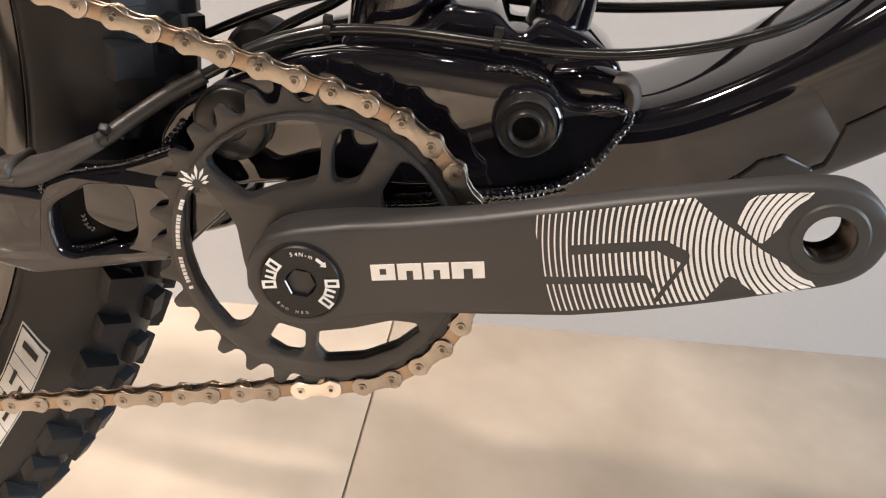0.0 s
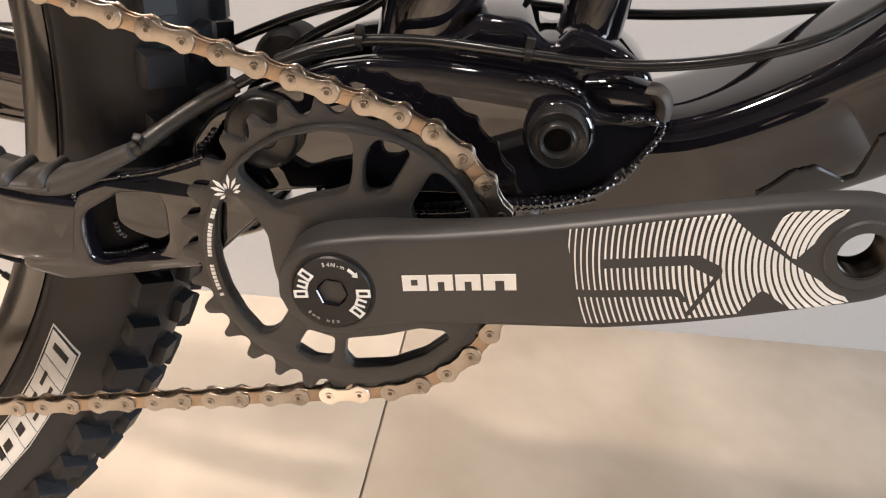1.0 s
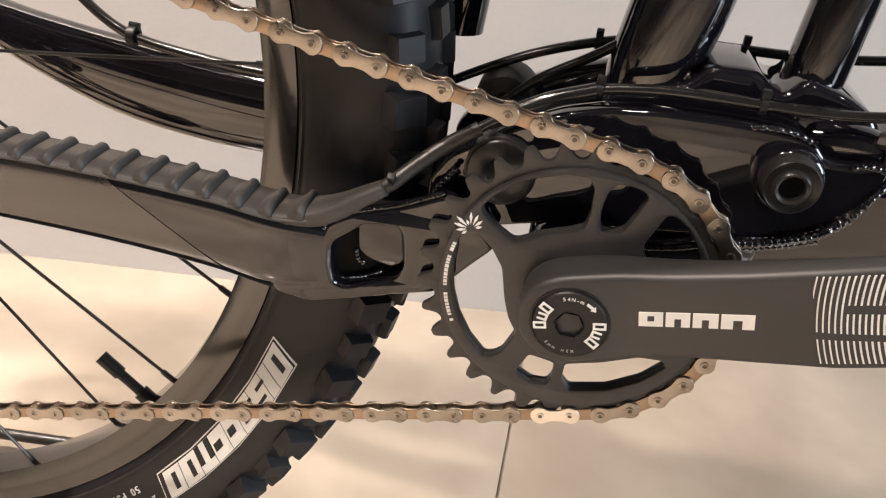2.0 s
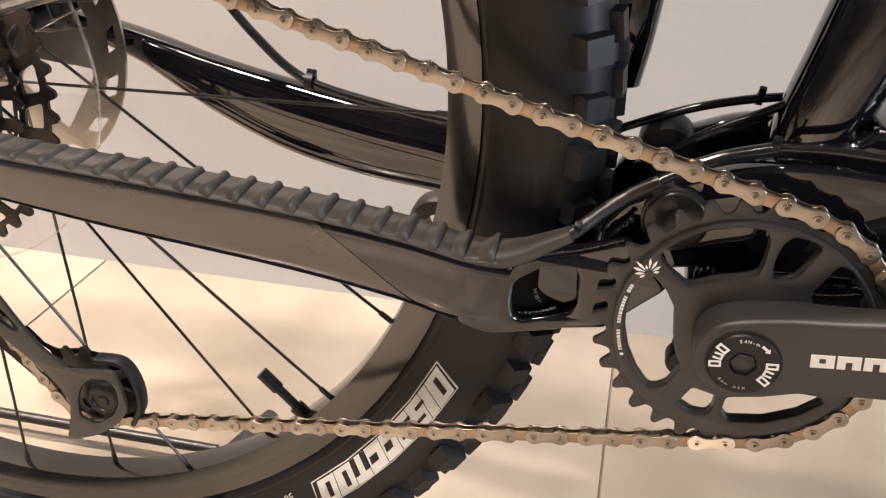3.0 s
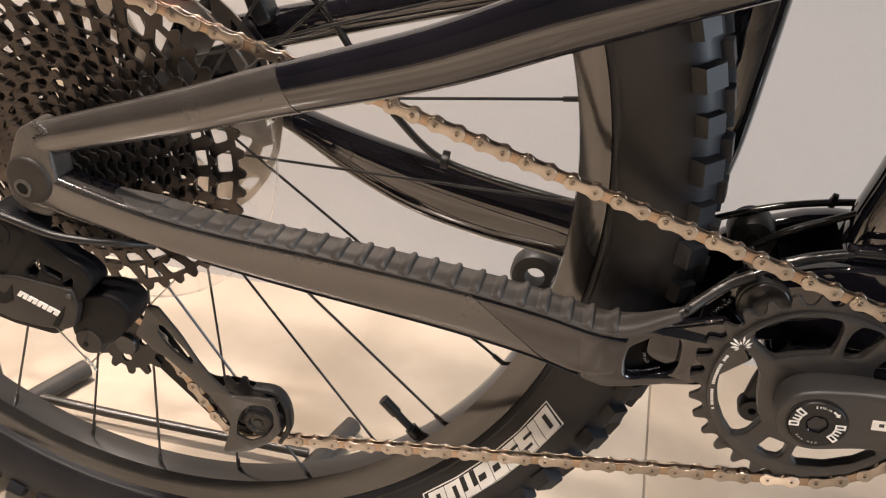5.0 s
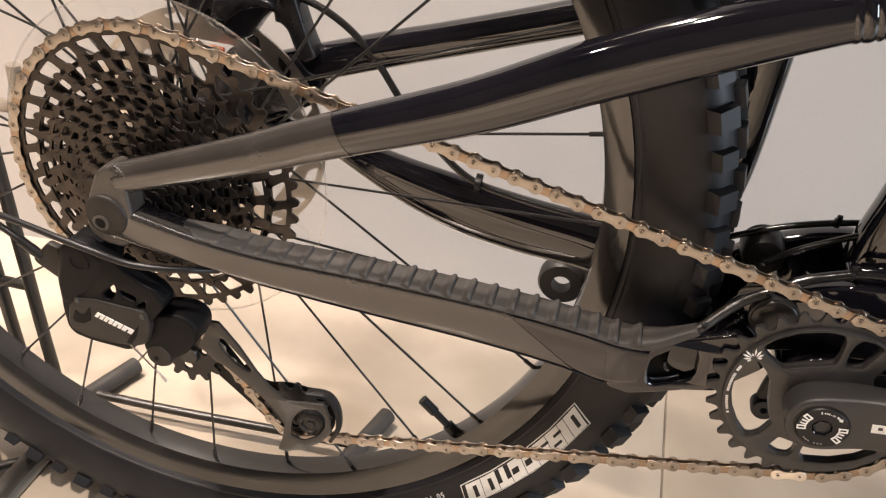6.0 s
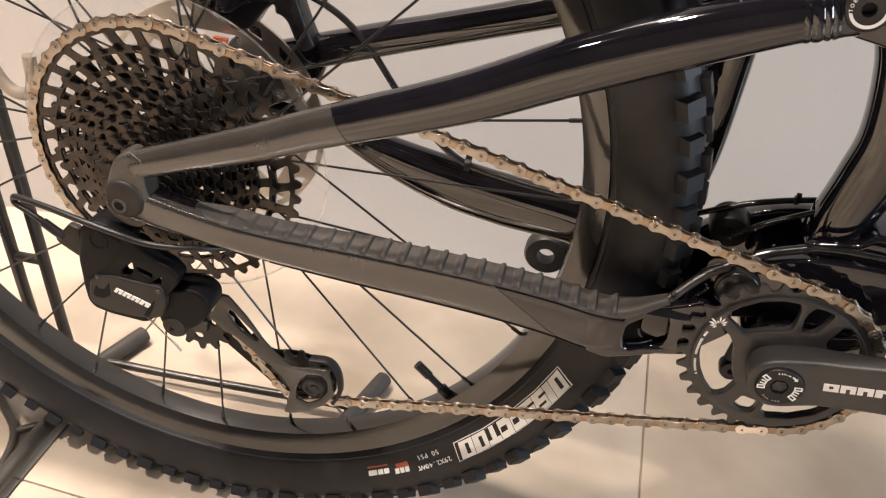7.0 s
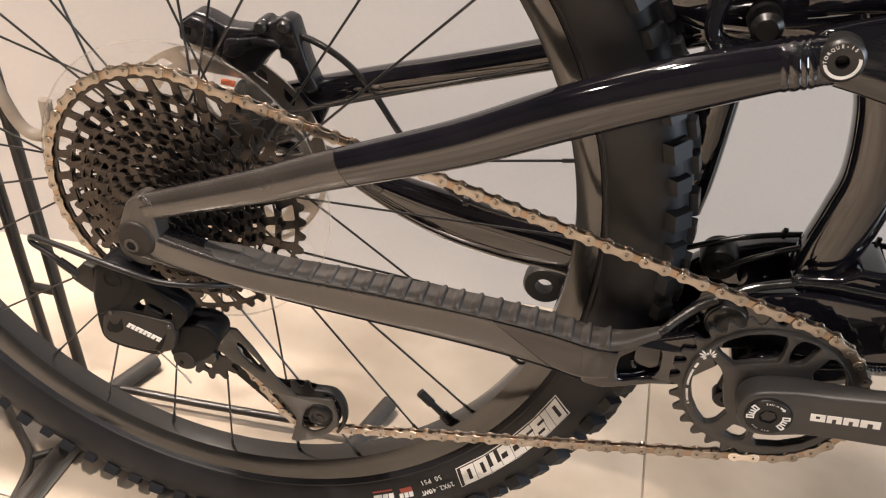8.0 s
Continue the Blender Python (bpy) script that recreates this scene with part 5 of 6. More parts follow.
    beads = [
        ([(0.0400, -0.0355, 0.3712), (0.0540, -0.0360, 0.3722), (0.0650, -0.0360, 0.3742), (0.0750, -0.0360, 0.3778), (0.0850, -0.0360, 0.3822), (0.0950, -0.0350, 0.3912)], 0.0021, 0.0024),
        ([(0.0540, -0.0340, 0.3695), (0.0650, -0.0340, 0.3713), (0.0760, -0.0340, 0.3747), (0.0870, -0.0340, 0.3795)], 0.0017, 0.0022),
        ([(0.0950, -0.0350, 0.3912), (0.0990, -0.0350, 0.4000), (0.1028, -0.0335, 0.4072), (0.1030, -0.0300, 0.4130)], 0.0016, 0.0022),
        ([(0.0880, -0.0350, 0.4105), (0.0940, -0.0350, 0.4122), (0.1010, -0.0350, 0.4115)], 0.0015, 0.0026),
        ([(0.0500, -0.0345, 0.4186), (0.0580, -0.0345, 0.4196), (0.0660, -0.0345, 0.4190), (0.0740, -0.0345, 0.4166)], 0.0014, 0.0028),
        ([(0.0200, -0.0350, 0.3615), (0.0290, -0.0352, 0.3633), (0.0370, -0.0352, 0.3652), (0.0450, -0.0352, 0.3680)], 0.0012, 0.0026),
        ([(0.0240, -0.0350, 0.3650), (0.0310, -0.0350, 0.3668), (0.0390, -0.0350, 0.3688)], 0.0010, 0.0028),
        ([(-0.0545, -0.0395, 0.3830), (-0.0575, -0.0398, 0.3780), (-0.0604, -0.0400, 0.3740), (-0.0622, -0.0402, 0.3698)], 0.0013, 0.0024),
    ]
    for line, r, step in beads:
        part("weld_bead", weld(line, r, step), GLOSS, body)
    # brown lump modelled after the reflection on the mount's weld
    part("stub_sheen", sweep([(0.0965, -0.026, 0.4202, 0.006, 0.0026), (0.0995, -0.027, 0.4200, 0.0060, 0.0032), (0.1018, -0.027, 0.4178, 0.0060, 0.0034), (0.1028, -0.027, 0.4150, 0.0060, 0.0033), (0.1031, -0.027, 0.4115, 0.006, 0.0030)], 5, 14), WELD_SHEEN, bike, "brown elbow shape standing in for a reflection at the lower shock mount")
    # black lump added to fill the unlit gap beside the mount
    part("shock_mount_filler", sweep([(0.0780, -0.018, 0.4130, 0.009, 0.008), (0.0880, -0.022, 0.4150, 0.008, 0.0085), (0.0960, -0.024, 0.4155, 0.007, 0.0070), (0.1010, -0.024, 0.4150, 0.005, 0.0050)], 5, 16, 2.4), GLOSS, bike, "gloss black filler lump in the dark gap at the lower shock mount")
    # yoke that joins the chainstay to the swingarm
    def bent(ob):
        """Steps the yoke inwards from the stay's face to the plane behind the ring."""
        for v in ob.data.vertices:
            v.co.y += float(np.interp(v.co.x, [-0.118, -0.074], [-0.0144, 0.0]))
        return ob

    def dense(pts, n=10):
        return [tuple(Vector(a).lerp(Vector(b), k / n)) for a, b in zip(pts, pts[1:] + pts[:1]) for k in range(n)]

    yoke = [(-0.1218, 0.3536), (-0.1023, 0.3507), (-0.1005, 0.3565), (-0.0922, 0.3606), (-0.0754, 0.3644), (-0.0645, 0.3696), (-0.056, 0.3742), (-0.0480, 0.3690), (-0.0400, 0.3620), (-0.0340, 0.3550), (-0.0358, 0.3522), (-0.0430, 0.3438), (-0.0499, 0.3352), (-0.055, 0.3285), (-0.0762, 0.322), (-0.0941, 0.3192), (-0.1063, 0.3178), (-0.1211, 0.3233)]
    hole = [(-0.0985, 0.3468), (-0.09, 0.353), (-0.0876, 0.3557), (-0.0747, 0.3565), (-0.0717, 0.3518), (-0.0702, 0.3373), (-0.0724, 0.3326), (-0.0835, 0.329), (-0.0923, 0.3266), (-0.0964, 0.3284), (-0.0984, 0.3366)]
    yk = bent(sheet("chainstay_yoke", [dense(rounded(yoke, 0.003, 3), 4), rounded(hole, 0.003)], -0.0478, -0.0390, GLOSS, bike, "gloss black yoke with a deep square recess", 0.0022, 75, 4))
    # extra panel that draws the floor's reflection on the recess's back wall
    bent(sheet("recess_panel", [rounded([(-0.0898, 0.3561), (-0.073, 0.3573), (-0.0697, 0.3388), (-0.0745, 0.3342), (-0.0842, 0.3384), (-0.0889, 0.3425)], 0.003)], -0.0445, -0.0400, GLOSS, yk, "gloss black panel added for the reflection on the recess's back wall", 0.0010, 75, 3))
    # near-black sheet gives the back of the recess its shade by colour
    bent(sheet("recess_floor", [rounded(dense([(-0.1060, 0.3600), (-0.0700, 0.3620), (-0.0660, 0.3280), (-0.1060, 0.3170)], 6), 0.0005, 1)], -0.0385, -0.0350, HOLLOW_SHADE, yk))
    for q in ([(-0.0990, -0.0500, 0.3285), (-0.0940, -0.0480, 0.3270), (-0.0860, -0.0465, 0.3290), (-0.0780, -0.0450, 0.3330)], [(-0.0900, -0.0490, 0.3430), (-0.0885, -0.0490, 0.3385), (-0.0860, -0.0480, 0.3360)]):
        part("weld_bead", weld(q, 0.0012, 0.0017), GLOSS, yk)
    part("weld_bead", weld([(-0.1023, -0.0559, 0.3513), (-0.1005, -0.0553, 0.3571), (-0.0922, -0.0526, 0.3612), (-0.0754, -0.0471, 0.3650), (-0.0645, -0.0466, 0.3702), (-0.0560, -0.0466, 0.3748)], 0.0011, 0.0016), GLOSS, yk)
    part("yoke_bridge", sweep([(-0.070, -0.034, 0.343, 0.010, 0.010), (-0.060, -0.02, 0.340, 0.010, 0.016), (-0.055, 0.0, 0.336, 0.010, 0.018), (-0.060, 0.02, 0.336, 0.010, 0.018), (-0.08, 0.045, 0.345, 0.012, 0.014)], 5, 16, 3, side=(0, 0, 1)), GLOSS, bike)
    # rollers behind the ring
    part("pivot_cover", lathe([(0, -0.0396), (0.0058, -0.0396), (0.0062, -0.0402), (0.0124, -0.0402), (0.0131, -0.0397), (0.0134, -0.0388), (0.0143, -0.0384), (0.0145, -0.028), (0, -0.028)], 40, centre=(-0.0375, 0, 0.3842)), SATIN, bike, "round black pivot cap behind the ring")
    part("pivot_cover", lathe([(0, 0.012), (0.004, 0.012), (0.0050, 0.0105), (0.0115, 0.011), (0.0135, 0.014), (0.0138, 0.030), (0, 0.030)], 32, centre=(-0.0440, 0, 0.3950)), PLASTIC, bike, "round black pivot cap on the far plate")
    eye = part("cable_guide", lathe([(0.0025, -0.006), (0.0075, -0.006), (0.0085, -0.004), (0.0085, 0.004), (0.0025, 0.006)], 24, True, centre=(-0.0105, 0.0, 0.2905)), PLASTIC, bike, "small black guide below the bracket shell")
    part("guide_stalk", sweep([(-0.013, 0.0, 0.298, 0.004, 0.005), (-0.011, 0.0, 0.312, 0.005, 0.006), (-0.006, 0.0, 0.328, 0.006, 0.008)], 4, 12), PLASTIC, eye)


main_frame()


def rocker():
    pv = (-0.0378, 0.5775)
    arm = [(-0.0560, 0.5650), (-0.0400, 0.5590), (-0.0150, 0.5560), (0.0200, 0.5500), (0.0600, 0.5600), (0.0700, 0.5900), (0.0400, 0.6100), (-0.0050, 0.6060), (-0.0300, 0.5960), (-0.0520, 0.5860)]
    hole = [(0.0050, 0.5720), (0.0350, 0.5700), (0.0450, 0.5880), (0.0200, 0.5960), (0.0020, 0.5880)]
    body = sheet("rocker_link", [rounded(arm, 0.008), rounded(hole, 0.005)], -0.0500, -0.0400, GLOSS, bike, "gloss black forged rocker link", 0.003, 60)
    b = part("rocker_pivot", lathe([(0.0035, -0.0600), (0.0036, -0.0625), (0.0098, -0.0628), (0.0112, -0.0618), (0.0120, -0.0600), (0.0122, -0.0500), (0.0035, -0.0500)], 44, True, centre=(pv[0], 0, pv[1])), SATIN, bike, "black pivot bolt with white printed torque mark")
    part("pivot_socket", lathe([(0, -0.0585), (0.0036, -0.0585), (0.0036, -0.0627)], 6, centre=(pv[0], 0, pv[1])), PLASTIC, b)
    ringm = [polar(*pv, [(9.2, a) for a in range(200, 385, 5)] + [(7.6, a) for a in range(384, 199, -5)])]
    sheet("printed_arc", ringm, -0.0632, -0.0627, WHITE, b)
    for k, ch in enumerate("TORQUE-15"):
        a = 192 - 16.5 * k
        m = Matrix.Translation((pv[0] + 0.0084 * math.cos(radians(a)), -0.0630, pv[1] + 0.0084 * math.sin(radians(a)))) @ Matrix.Rotation(-radians(a - 90), 4, "Y")
        writing("print_letter", ch, 0.0025, m, WHITE, b, depth=0.0002)
    part("stay_loop", sweep([(-0.084, -0.024, 0.6150, 0.010, 0.0050), (-0.0955, -0.026, 0.6030, 0.010, 0.0050), (-0.1015, -0.028, 0.5860, 0.010, 0.0050), (-0.1010, -0.030, 0.5720, 0.010, 0.0050), (-0.0930, -0.032, 0.5640, 0.010, 0.0050), (-0.0780, -0.032, 0.5640, 0.010, 0.0050), (-0.0600, -0.034, 0.5690, 0.010, 0.0050), (-0.0400, -0.034, 0.5760, 0.010, 0.004)], 6, 16, 3), GLOSS, bike, "gloss black yoke loop over the seatstays")
    sheet("upper_frame", [rounded([(-0.1350, 0.5680), (-0.1050, 0.5600), (-0.0600, 0.5640), (-0.0200, 0.5640), (0.0300, 0.5560), (0.1100, 0.5700), (0.1200, 0.6600), (-0.1300, 0.6600)], 0.006)], -0.0080, 0.0300, GLOSS, bike, "gloss black upper frame and seat tube gusset", 0.0070, 75, 4)
    part("link_bush", lathe([(0, -0.030), (0.006, -0.030), (0.009, -0.027), (0.010, -0.008), (0, -0.008)], 24, centre=(-0.0730, 0, 0.5760)), SATIN, bike)
    part("upper_link", sweep([(-0.060, -0.030, 0.600, 0.008, 0.014), (-0.02, -0.028, 0.612, 0.008, 0.016), (0.05, -0.028, 0.622, 0.008, 0.018)], 5, 16, 3), GLOSS, bike)


rocker()


# ---- cables on the frame ----
def cables():
    part("gear_cable", cable([(-0.0870, -0.0545, 0.3705), (-0.0778, -0.0535, 0.3768), (-0.0690, -0.0470, 0.3845), (-0.0590, -0.0410, 0.3925), (-0.0460, -0.0370, 0.4015), (-0.0305, -0.0340, 0.4115), (-0.0180, -0.0325, 0.4175), (-0.0040, -0.0310, 0.4220), (0.0160, -0.0300, 0.4248), (0.0360, -0.0300, 0.4258), (0.0570, -0.0300, 0.4262), (0.0755, -0.0300, 0.4270), (0.0945, -0.0300, 0.4295), (0.1130, -0.0300, 0.4340), (0.1300, -0.0290, 0.4395), (0.1460, -0.0270, 0.4465), (0.1590, -0.0220, 0.4540), (0.175, -0.015, 0.466)], 0.0021, 8, 12), HOUSING, bike, "black gear cable housing clipped along the frame")
    part("cable_sleeve", cable([(-0.0340, -0.0346, 0.4095), (-0.0230, -0.0332, 0.4153), (-0.0075, -0.0313, 0.4210)], 0.0031, 6, 12), HOUSING, bike, "thicker rubber sleeve on the cable")
    part("cable_sleeve", cable([(-0.0870, -0.0545, 0.3705), (-0.0778, -0.0535, 0.3768), (-0.0690, -0.0470, 0.3845), (-0.0590, -0.0410, 0.3925), (-0.0480, -0.0376, 0.4001)], 0.0030, 6, 12), STANDM, bike, "matt rubber sleeve on the cable")
    part("far_cable", cable([(-0.085, 0.02, 0.388), (-0.0575, 0.02, 0.4045), (-0.0343, 0.02, 0.4165), (-0.0081, 0.02, 0.4260), (0.0180, 0.022, 0.4310), (0.0434, 0.022, 0.4320), (0.0740, 0.024, 0.4330), (0.1047, 0.026, 0.4362), (0.1500, 0.028, 0.4450), (0.20, 0.028, 0.458)], 0.0021, 8, 12), HOUSING, bike, "black brake hose running along the far side")
    part("far_cable", cable([(-0.045, 0.0, 0.398), (-0.030, 0.0, 0.412), (-0.012, 0.0, 0.424), (0.0, -0.004, 0.434)], 0.0021, 8, 12), HOUSING, bike, "black hose rising to the seat tube")
    for x, y, z, a in ((-0.0768, -0.0528, 0.3776, 40), (-0.0065, -0.0312, 0.4213, 15), (0.0525, -0.0300, 0.4261, 0), (-0.0095, 0.02, 0.4257, 18), (0.050, 0.022, 0.4322, 0)):
        tie = part("cable_tie", lathe([(0.0023, -0.0013), (0.0032, -0.0013), (0.0032, 0.0013), (0.0023, 0.0013)], 14, True), PLASTIC, bike, m=Matrix.Translation((x, y, z)) @ pose(0, 0, 0, 0, -a, 90))
        part("tie_head", box(-0.0014, 0.0014, -0.0016, 0.0016, 0.0027, 0.0060, 0.0005), PLASTIC, tie)


cables()


# ---- floor stand ----
def stand():
    st = part("bicycle_stand", cable([(-0.592, 0.080, 0.018), (-0.50, 0.089, 0.018), (-0.330, 0.110, 0.018)], 0.0045, 4, 14), STANDM)
    tagged(st, "black tubular floor stand behind the rear wheel with rubber feet", "bicycle stand")
    for a, b in (((-0.606, 0.075, 0.0105), (-0.585, 0.140, 0.0105)), ((-0.328, 0.085, 0.0105), (-0.306, 0.170, 0.0105))):
        part("rubber_foot", cable([a, ((a[0] + b[0]) / 2, (a[1] + b[1]) / 2, 0.0105), b], 0.0095, 3, 18), FOOTM, st, "dark grey rubber foot")
    for x in (-0.003, 0.0315):
        part("upright_bar", sweep([(-0.658 + x, 0.07, 0.008, 0.006, 0.0046), (-0.668 + x, 0.07, 0.10, 0.006, 0.0046), (-0.6755 + x, 0.07, 0.18, 0.006, 0.0046), (-0.697 + x, 0.07, 0.40, 0.006, 0.0046)], 4, 12, 3), STANDM, st)
    part("cross_bar", cable([(-0.672, 0.07, 0.146), (-0.660, 0.07, 0.147), (-0.645, 0.07, 0.148)], 0.005, 3, 10), STANDM, st)
    part("wheel_hook", cable([(-0.606, 0.0, 0.425), (-0.598, 0.0, 0.402), (-0.588, 0.0, 0.384), (-0.575, 0.0, 0.378), (-0.563, 0.0, 0.386), (-0.562, 0.0, 0.412)], 0.005, 6, 12), HOOKM, st, "plastic-coated wheel hook")
    part("base_leg", sweep([(-0.590, 0.030, 0.013, 0.0075, 0.006), (-0.603, -0.012, 0.013, 0.0075, 0.006), (-0.602, -0.090, 0.013, 0.0075, 0.006), (-0.600, -0.200, 0.013, 0.0075, 0.006)], 3, 12, 3, side=(1, 0, 0)), STANDM, st)
    part("base_leg", cable([(-0.720, 0.045, 0.010), (-0.665, 0.000, 0.010), (-0.627, -0.032, 0.010), (-0.612, -0.075, 0.010), (-0.604, -0.130, 0.010)], 0.0046, 4, 12), STANDM, st)
    part("base_strut", cable([(-0.626, -0.030, 0.011), (-0.615, -0.020, 0.011), (-0.600, -0.008, 0.011)], 0.0042, 3, 10), STANDM, st)


stand()

# ---- floor tiles ----
TW = 0.585


def tiles():
    me = bpy.data.meshes.new("tile")
    bm = box(-TW / 2 + 0.0011, TW / 2 - 0.0011, -TW + 0.0011, TW - 0.0011, -0.009, 0.0, 0.0008)
    bm.to_mesh(me)
    bm.free()
    finish(me, TILE)
    floor = bpy.data.objects["floor"]
    for i in range(-7, 7):
        for j in range(-4, 2):
            link_up("tile", me, floor, m=Matrix.Translation((-0.008 + TW * (i + 0.5), -0.072 + 2 * TW * (j + 0.5), 0)))


tiles()

# ---- prints on crank, tyre and derailleur ----


def inside(p, poly):
    hit = False
    for (x0, y0), (x1, y1) in zip(poly, poly[1:] + poly[:1]):
        if (y0 > p[1]) != (y1 > p[1]) and p[0] < (x1 - x0) * (p[1] - y0) / (y1 - y0) + x0:
            hit = not hit
    return hit


def near_line(p, line, width):
    for a, b in zip(line, line[1:]):
        a, b, q = Vector(a), Vector(b), Vector(p)
        u = max(0, min(1, (q - a).dot(b - a) / (b - a).length_squared))
        if (a + (b - a) * u - q).length < width:
            return True
    return False


def crank_stripes():
    """White arcs about the pedal hole, cut to the shape of the graphic."""
    body = [(82.5, 19.2), (117, 19.6), (130.9, 20.0), (133.5, 16.9), (138.8, 10.9), (144.2, 6.0), (149.6, 0.5), (155.2, -4.4), (166.3, -14.3), (158, -15.4), (148.5, -15.3), (144.8, -12.2), (141.2, -7.9), (139.5, -7.8), (132.5, -15.3), (118, -15.8), (84, -15.4)]
    wedge = [(147.8, 18.5), (164.7, 17.3), (162.2, 14.1), (155.1, 7.1), (149.6, 2.0), (141.8, 11.4), (144.0, 14.1)]
    gaps = [([(93.6, 6.4), (121.5, 5.2)], 1.7), ([(121.5, 4.2), (126.5, 0.8)], 2.2), ([(128.4, 0.8), (117.5, -14.2)], 0.8), ([(83, -3.7), (114.8, -6.0)], 1.35), ([(114.8, -6.0), (116.5, -9.0)], 0.8)]
    place = lambda r, a: (170 + r * math.cos(a), 0.6 + r * math.sin(a))

    def printed(r, a):
        p = place(r, a)
        return (inside(p, body) or inside(p, wedge)) and not any(near_line(p, g, w) for g, w in gaps)

    def end_of(r, a, step):
        """Where an arc of this radius really ends, close to the angle a and going out along step."""
        for k in range(60):
            if printed(r, a):
                break
            a -= step
        for k in range(60):
            if not printed(r, a + step):
                break
            a += step
        return a

    r = 15.0
    while r < 89:
        wide = 0.22 + 0.44 * max(0.0, (88 - r) / 73)
        reach = math.radians(62 if r < 40 else 35)
        step = reach / 240
        run = []
        for k in range(482):
            a = math.pi - reach + k * step
            if k < 481 and printed(r, a):
                run.append(a)
            elif run:
                if len(run) > 6:
                    ends = []
                    for edge_r in (r - wide, r + wide):
                        ends.append((edge_r, end_of(edge_r, run[3], -step), end_of(edge_r, run[-4], step)))
                    n = max(3, len(run) // 8)
                    bm, edge = bmesh.new(), []
                    for i in range(n + 1):
                        edge.append([bm.verts.new(on_crank(*place(q, b0 + (b1 - b0) * i / n))) for q, b0, b1 in ends])
                    for (a0, a1), (b0, b1) in zip(edge, edge[1:]):
                        bm.faces.new((a0, a1, b1, b0))
                    ext = bmesh.ops.extrude_face_region(bm, geom=bm.faces[:])
                    bmesh.ops.translate(bm, vec=(0, 0.0004, 0), verts=[g for g in ext["geom"] if isinstance(g, bmesh.types.BMVert)])
                    part("stripe", bm, WHITE, ARM)
                run = []
        r += 1.87


crank_stripes()


def crank_block(pts, name="mark_block", material=None):
    """A flat printed shape on the crank face, given in s, n."""
    bm = bmesh.new()
    f = bm.faces.new([bm.verts.new(on_crank(s, n, 0.0003)) for s, n in pts])
    ext = bmesh.ops.extrude_face_region(bm, geom=[f])
    bmesh.ops.translate(bm, vec=(0, 0.0005, 0), verts=[g for g in ext["geom"] if isinstance(g, bmesh.types.BMVert)])
    part(name, bm, material or WHITE, ARM)


def crank_mark():
    """The maker's mark as four plain white blocks, each with a slit."""
    x, h0, h1 = 25.0, -2.0, 4.0
    for w, a, b in ((8.6, 2.0, 4.4), (8.4, 0.0, 3.4), (8.6, 0.0, 3.4), (11.0, 0.0, 3.6)):
        lean = lambda s, n: (s + 0.1 * (n - h0), n)
        m0, m1 = x + w * 0.36, x + w * 0.64
        crank_block([lean(x, h0), lean(m0, h0), lean(m0, h1), lean(x, h1)])
        crank_block([lean(m1, h0), lean(x + w, h0), lean(x + w, h1), lean(m1, h1)])
        crank_block([lean(m0, h0 + b), lean(m1, h0 + b), lean(m1, h1), lean(m0, h1)])
        if a:
            crank_block([lean(m0, h0), lean(m1, h0), lean(m1, h0 + a), lean(m0, h0 + a)])
        x += w + 0.9


crank_mark()


def cap_print():
    def bar(r, deg, w, h, slit=0.0, along=True):
        m = Matrix.Translation((r * math.cos(radians(deg)), -0.0757, BZ + r * math.sin(radians(deg)))) @ Matrix.Rotation(-radians(deg - 90), 4, "Y")
        bm = box(-w / 2, w / 2, -0.00012, 0.0002, -h / 2, h / 2)
        if slit:
            bm.free()
            bm = box(-w / 2, -w / 2 + w * 0.27, -0.00012, 0.0002, -h / 2, h / 2)
            box(w / 2 - w * 0.27, w / 2, -0.00012, 0.0002, -h / 2, h / 2, bm=bm)
            box(-w * 0.23, w * 0.23, -0.00012, 0.0002, -h / 2, -h / 2 + 0.0009, bm=bm)
            if h > 0.004:
                box(-w * 0.23, w * 0.23, -0.00012, 0.0002, h / 2 - 0.0009, h / 2, bm=bm)
        for v in bm.verts:
            v.co = m @ v.co
        part("cap_mark", bm, WHITE, CAP)

    for mid in (172, -10):
        for k, (h, off) in enumerate(((0.0050, 0.0006), (0.0038, 0.0), (0.0050, 0.0006))):
            bar(0.0105 + off, mid - 21 + 21 * k, 0.0030, h, 1.0)
    for k, ch in enumerate("54N-m"):
        a = 96 - 8.5 * k + 14
        writing("print_letter", ch, 0.0021, Matrix.Translation((0.0113 * math.cos(radians(a)), -0.0758, BZ + 0.0113 * math.sin(radians(a)))) @ Matrix.Rotation(-radians(a - 90), 4, "Y"), WHITE, CAP, depth=0.0001)
    for k, ch in enumerate("8mm HEX"):
        a = 232 + 9.0 * k
        writing("print_letter", ch, 0.0017, Matrix.Translation((0.0116 * math.cos(radians(a)), -0.0758, BZ + 0.0116 * math.sin(radians(a)))) @ Matrix.Rotation(-radians(a + 90), 4, "Y"), GREYP, CAP, depth=0.0001)
    ar = polar(0, BZ, [(11.0, 66), (11.0, 52), (10.2, 52), (11.6, 44), (12.8, 52), (12.0, 52), (12.0, 66)])
    sheet("arrow_mark", [ar], -0.0759, -0.0755, WHITE, CAP)


cap_print()


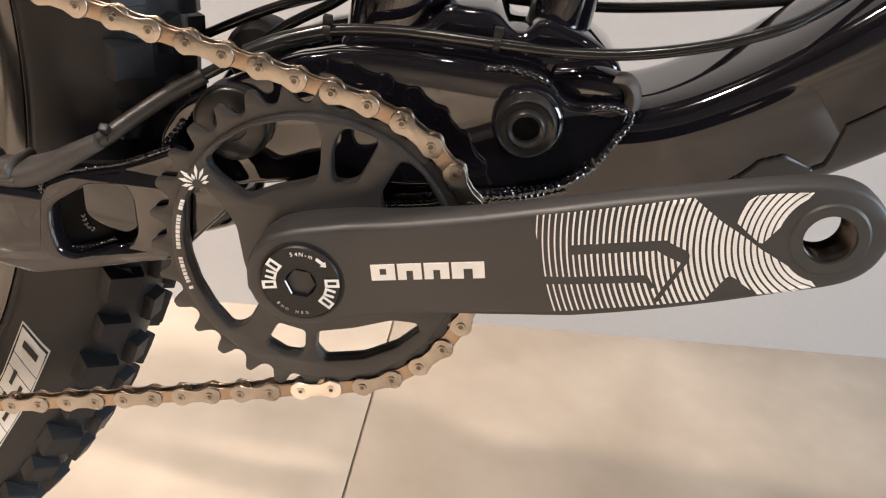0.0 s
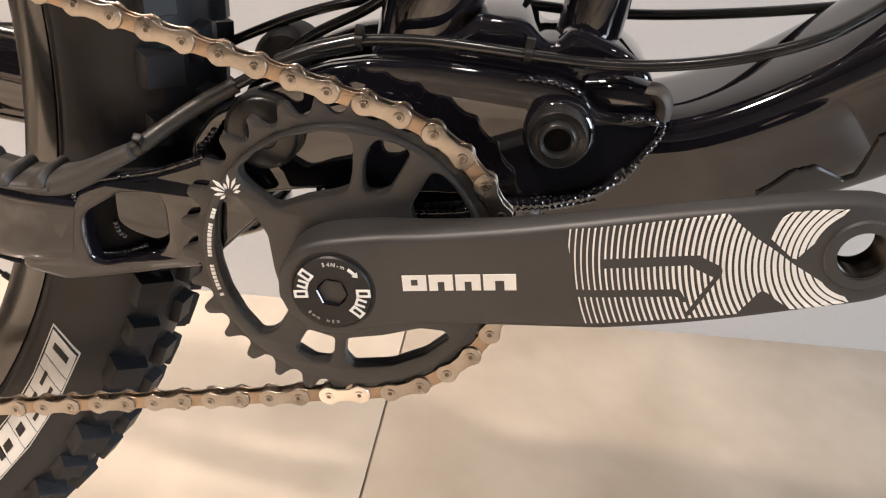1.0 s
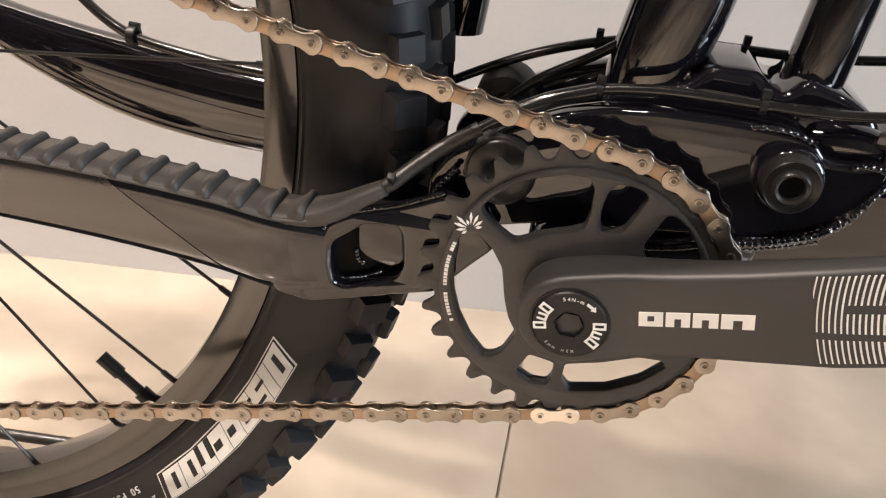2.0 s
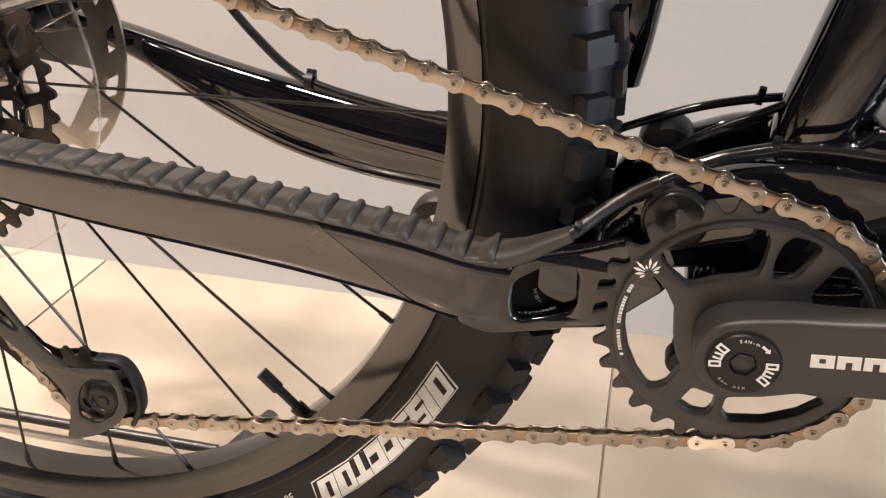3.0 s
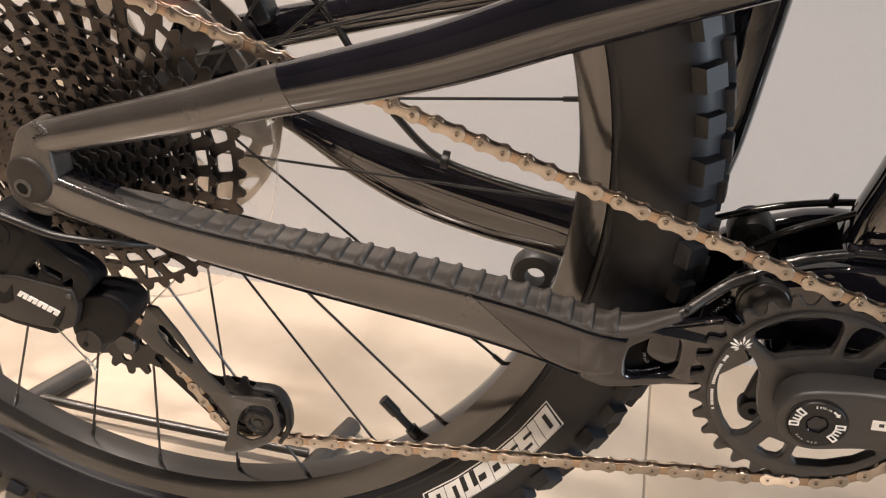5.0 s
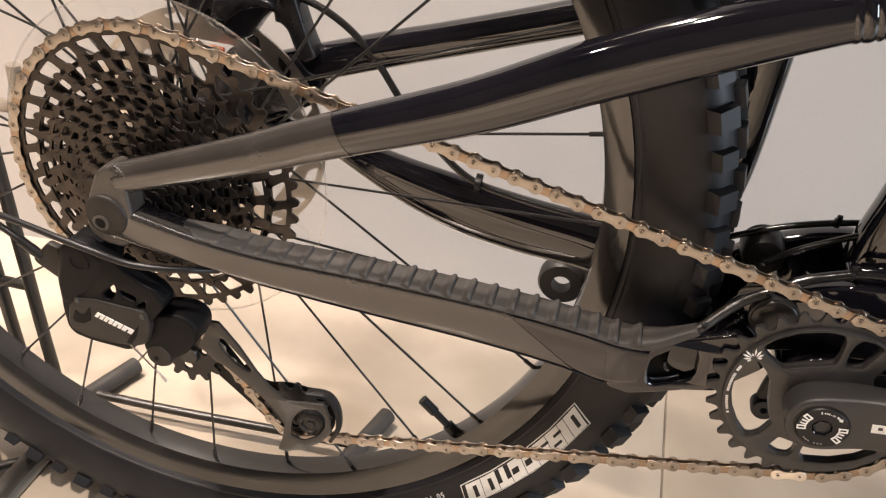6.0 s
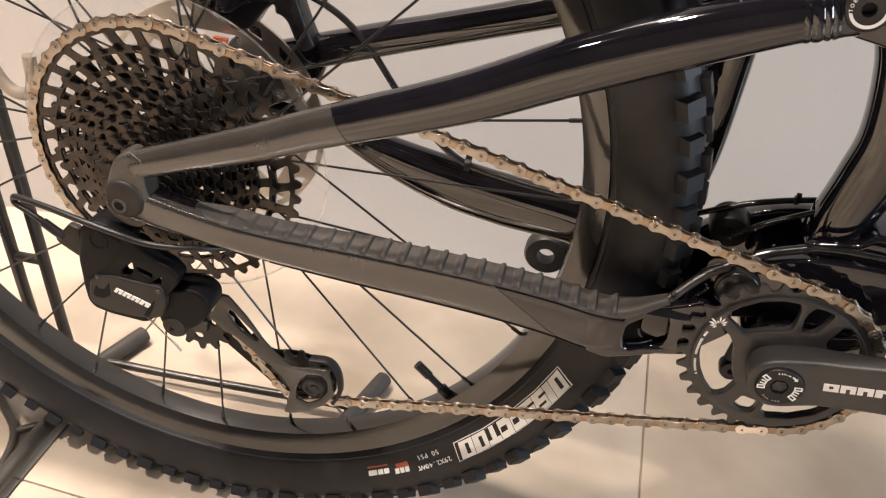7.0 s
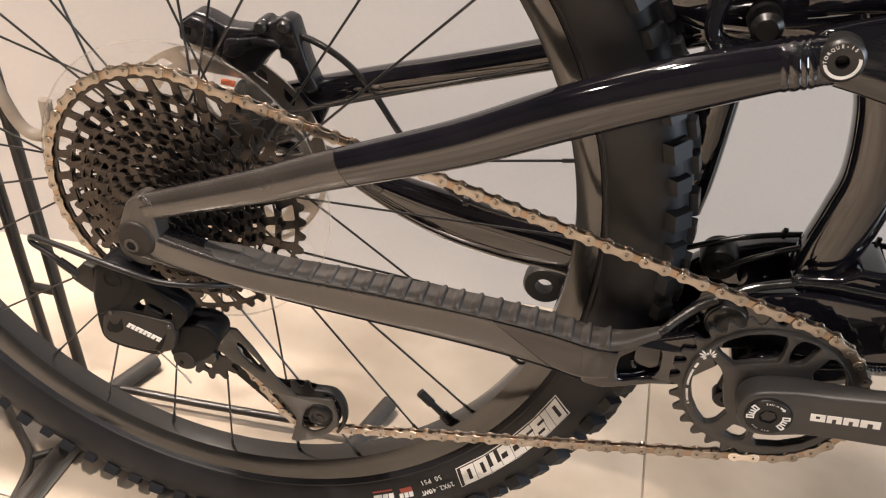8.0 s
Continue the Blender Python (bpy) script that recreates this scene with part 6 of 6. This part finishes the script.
def sidewall_block(deg0, deg1, r0, r1, material, lift, lean=0.0, parent=None):
    """A printed patch bent on to the tyre's side, between two angles and two radii."""
    bm = bmesh.new()
    rows = []
    for i in range(5):
        r = r0 + (r1 - r0) * i / 4
        row = []
        for k in range(5):
            deg = deg0 + (deg1 - deg0) * k / 4 - lean * (r - r0) / (r1 - r0)
            row.append(bm.verts.new(on_sidewall(deg, r, lift).translation))
        rows.append(row)
    for a, b in zip(rows, rows[1:]):
        for k in range(4):
            bm.faces.new((a[k], a[k + 1], b[k + 1], b[k]))
    ext = bmesh.ops.extrude_face_region(bm, geom=bm.faces[:])
    bmesh.ops.translate(bm, vec=(0, 0.0008, 0), verts=[g for g in ext["geom"] if isinstance(g, bmesh.types.BMVert)])
    return part("sidewall_print", bm, material, TY, angle=60)


def tyre_prints():
    # nine slanted white blocks with dark cores inside a white outline
    sidewall_block(-18.7, -42.0, 0.3218, 0.3386, WHITE, 0.0004, 0.9)
    sidewall_block(-18.88, -41.82, 0.3224, 0.3380, RUBBER, 0.0007, 0.9)
    widths = (2.6, 1.3, 2.5, 2.5, 2.3, 2.4, 2.3, 2.6, 2.6)
    d = -19.1
    for k, w in enumerate(widths):
        sidewall_block(d, d - w, 0.3229, 0.3374, WHITE, 0.0010, 0.9)
        if k in (0, 7, 8):
            sidewall_block(d - 1.0, d - w + 0.95, 0.3258, 0.3345, RUBBER, 0.0013, 0.45)
        elif k in (2, 3):
            sidewall_block(d, d - w * 0.6, 0.3266, 0.3284, RUBBER, 0.0013, 0.1)
            sidewall_block(d - w * 0.4, d - w, 0.3320, 0.3338, RUBBER, 0.0013, 0.1)
        elif k in (4, 5):
            sidewall_block(d - w * 0.5, d - w, 0.3282, 0.3322, RUBBER, 0.0013, 0.3)
        elif k == 6:
            sidewall_block(d, d - w * 0.30, 0.3229, 0.3328, RUBBER, 0.0013, 0.6)
            sidewall_block(d - w * 0.70, d - w, 0.3229, 0.3328, RUBBER, 0.0013, 0.6)
        d -= w + 0.12

    def words(text, deg, r, size, step, material):
        for k, ch in enumerate(text):
            a = deg - step * k
            writing("sidewall_letter", ch, size, on_sidewall(a, r, 0.0006), material, TY, depth=0.0003)

    words("29X2.40WT", -44.0, 0.3325, 0.0062, 0.70, WHITE)
    words("50 PSI", -45.4, 0.3235, 0.0062, 0.70, WHITE)
    sidewall_block(-51.2, -53.4, 0.3240, 0.3280, BADGE, 0.0006)
    sidewall_block(-54.8, -58.4, 0.3226, 0.3238, BADGE, 0.0006)
    for a, w in ((-51.3, 0.7), (-52.2, 0.7), (-53.1, 0.7), (-54.8, 0.9), (-55.9, 0.9), (-57.0, 1.5)):
        sidewall_block(a, a - w, 0.3285 - 0.002 * (a < -54), 0.3330 - 0.002 * (a < -54), WHITE, 0.0006, 0.2)


tyre_prints()


def derailleur_mark():
    kn = bpy.data.objects["rear_derailleur"]
    a = math.atan2(-0.0068, 0.0250)
    for k, w in enumerate((0.0056, 0.0058, 0.0058, 0.0074)):
        s = (0.0, 0.0062, 0.0126, 0.0190)[k]
        p = Vector((-0.4440 + s * math.cos(a), 0, 0.3040 + s * math.sin(a)))
        m = Matrix.Translation((p.x, -0.1017, p.z)) @ Matrix.Rotation(-a, 4, "Y")
        bm = box(0, w * 0.42, -0.0002, 0.0006, -0.0021, 0.0021)
        box(w * 0.58, w, -0.0002, 0.0006, -0.0021, 0.0021, bm=bm)
        box(w * 0.42, w * 0.58, -0.0002, 0.0006, 0.0006, 0.0021, bm=bm)
        for v in bm.verts:
            v.co.x += 0.3 * v.co.z
        for v in bm.verts:
            v.co = m @ v.co
        part("mark_block", bm, WHITE, kn)


derailleur_mark()
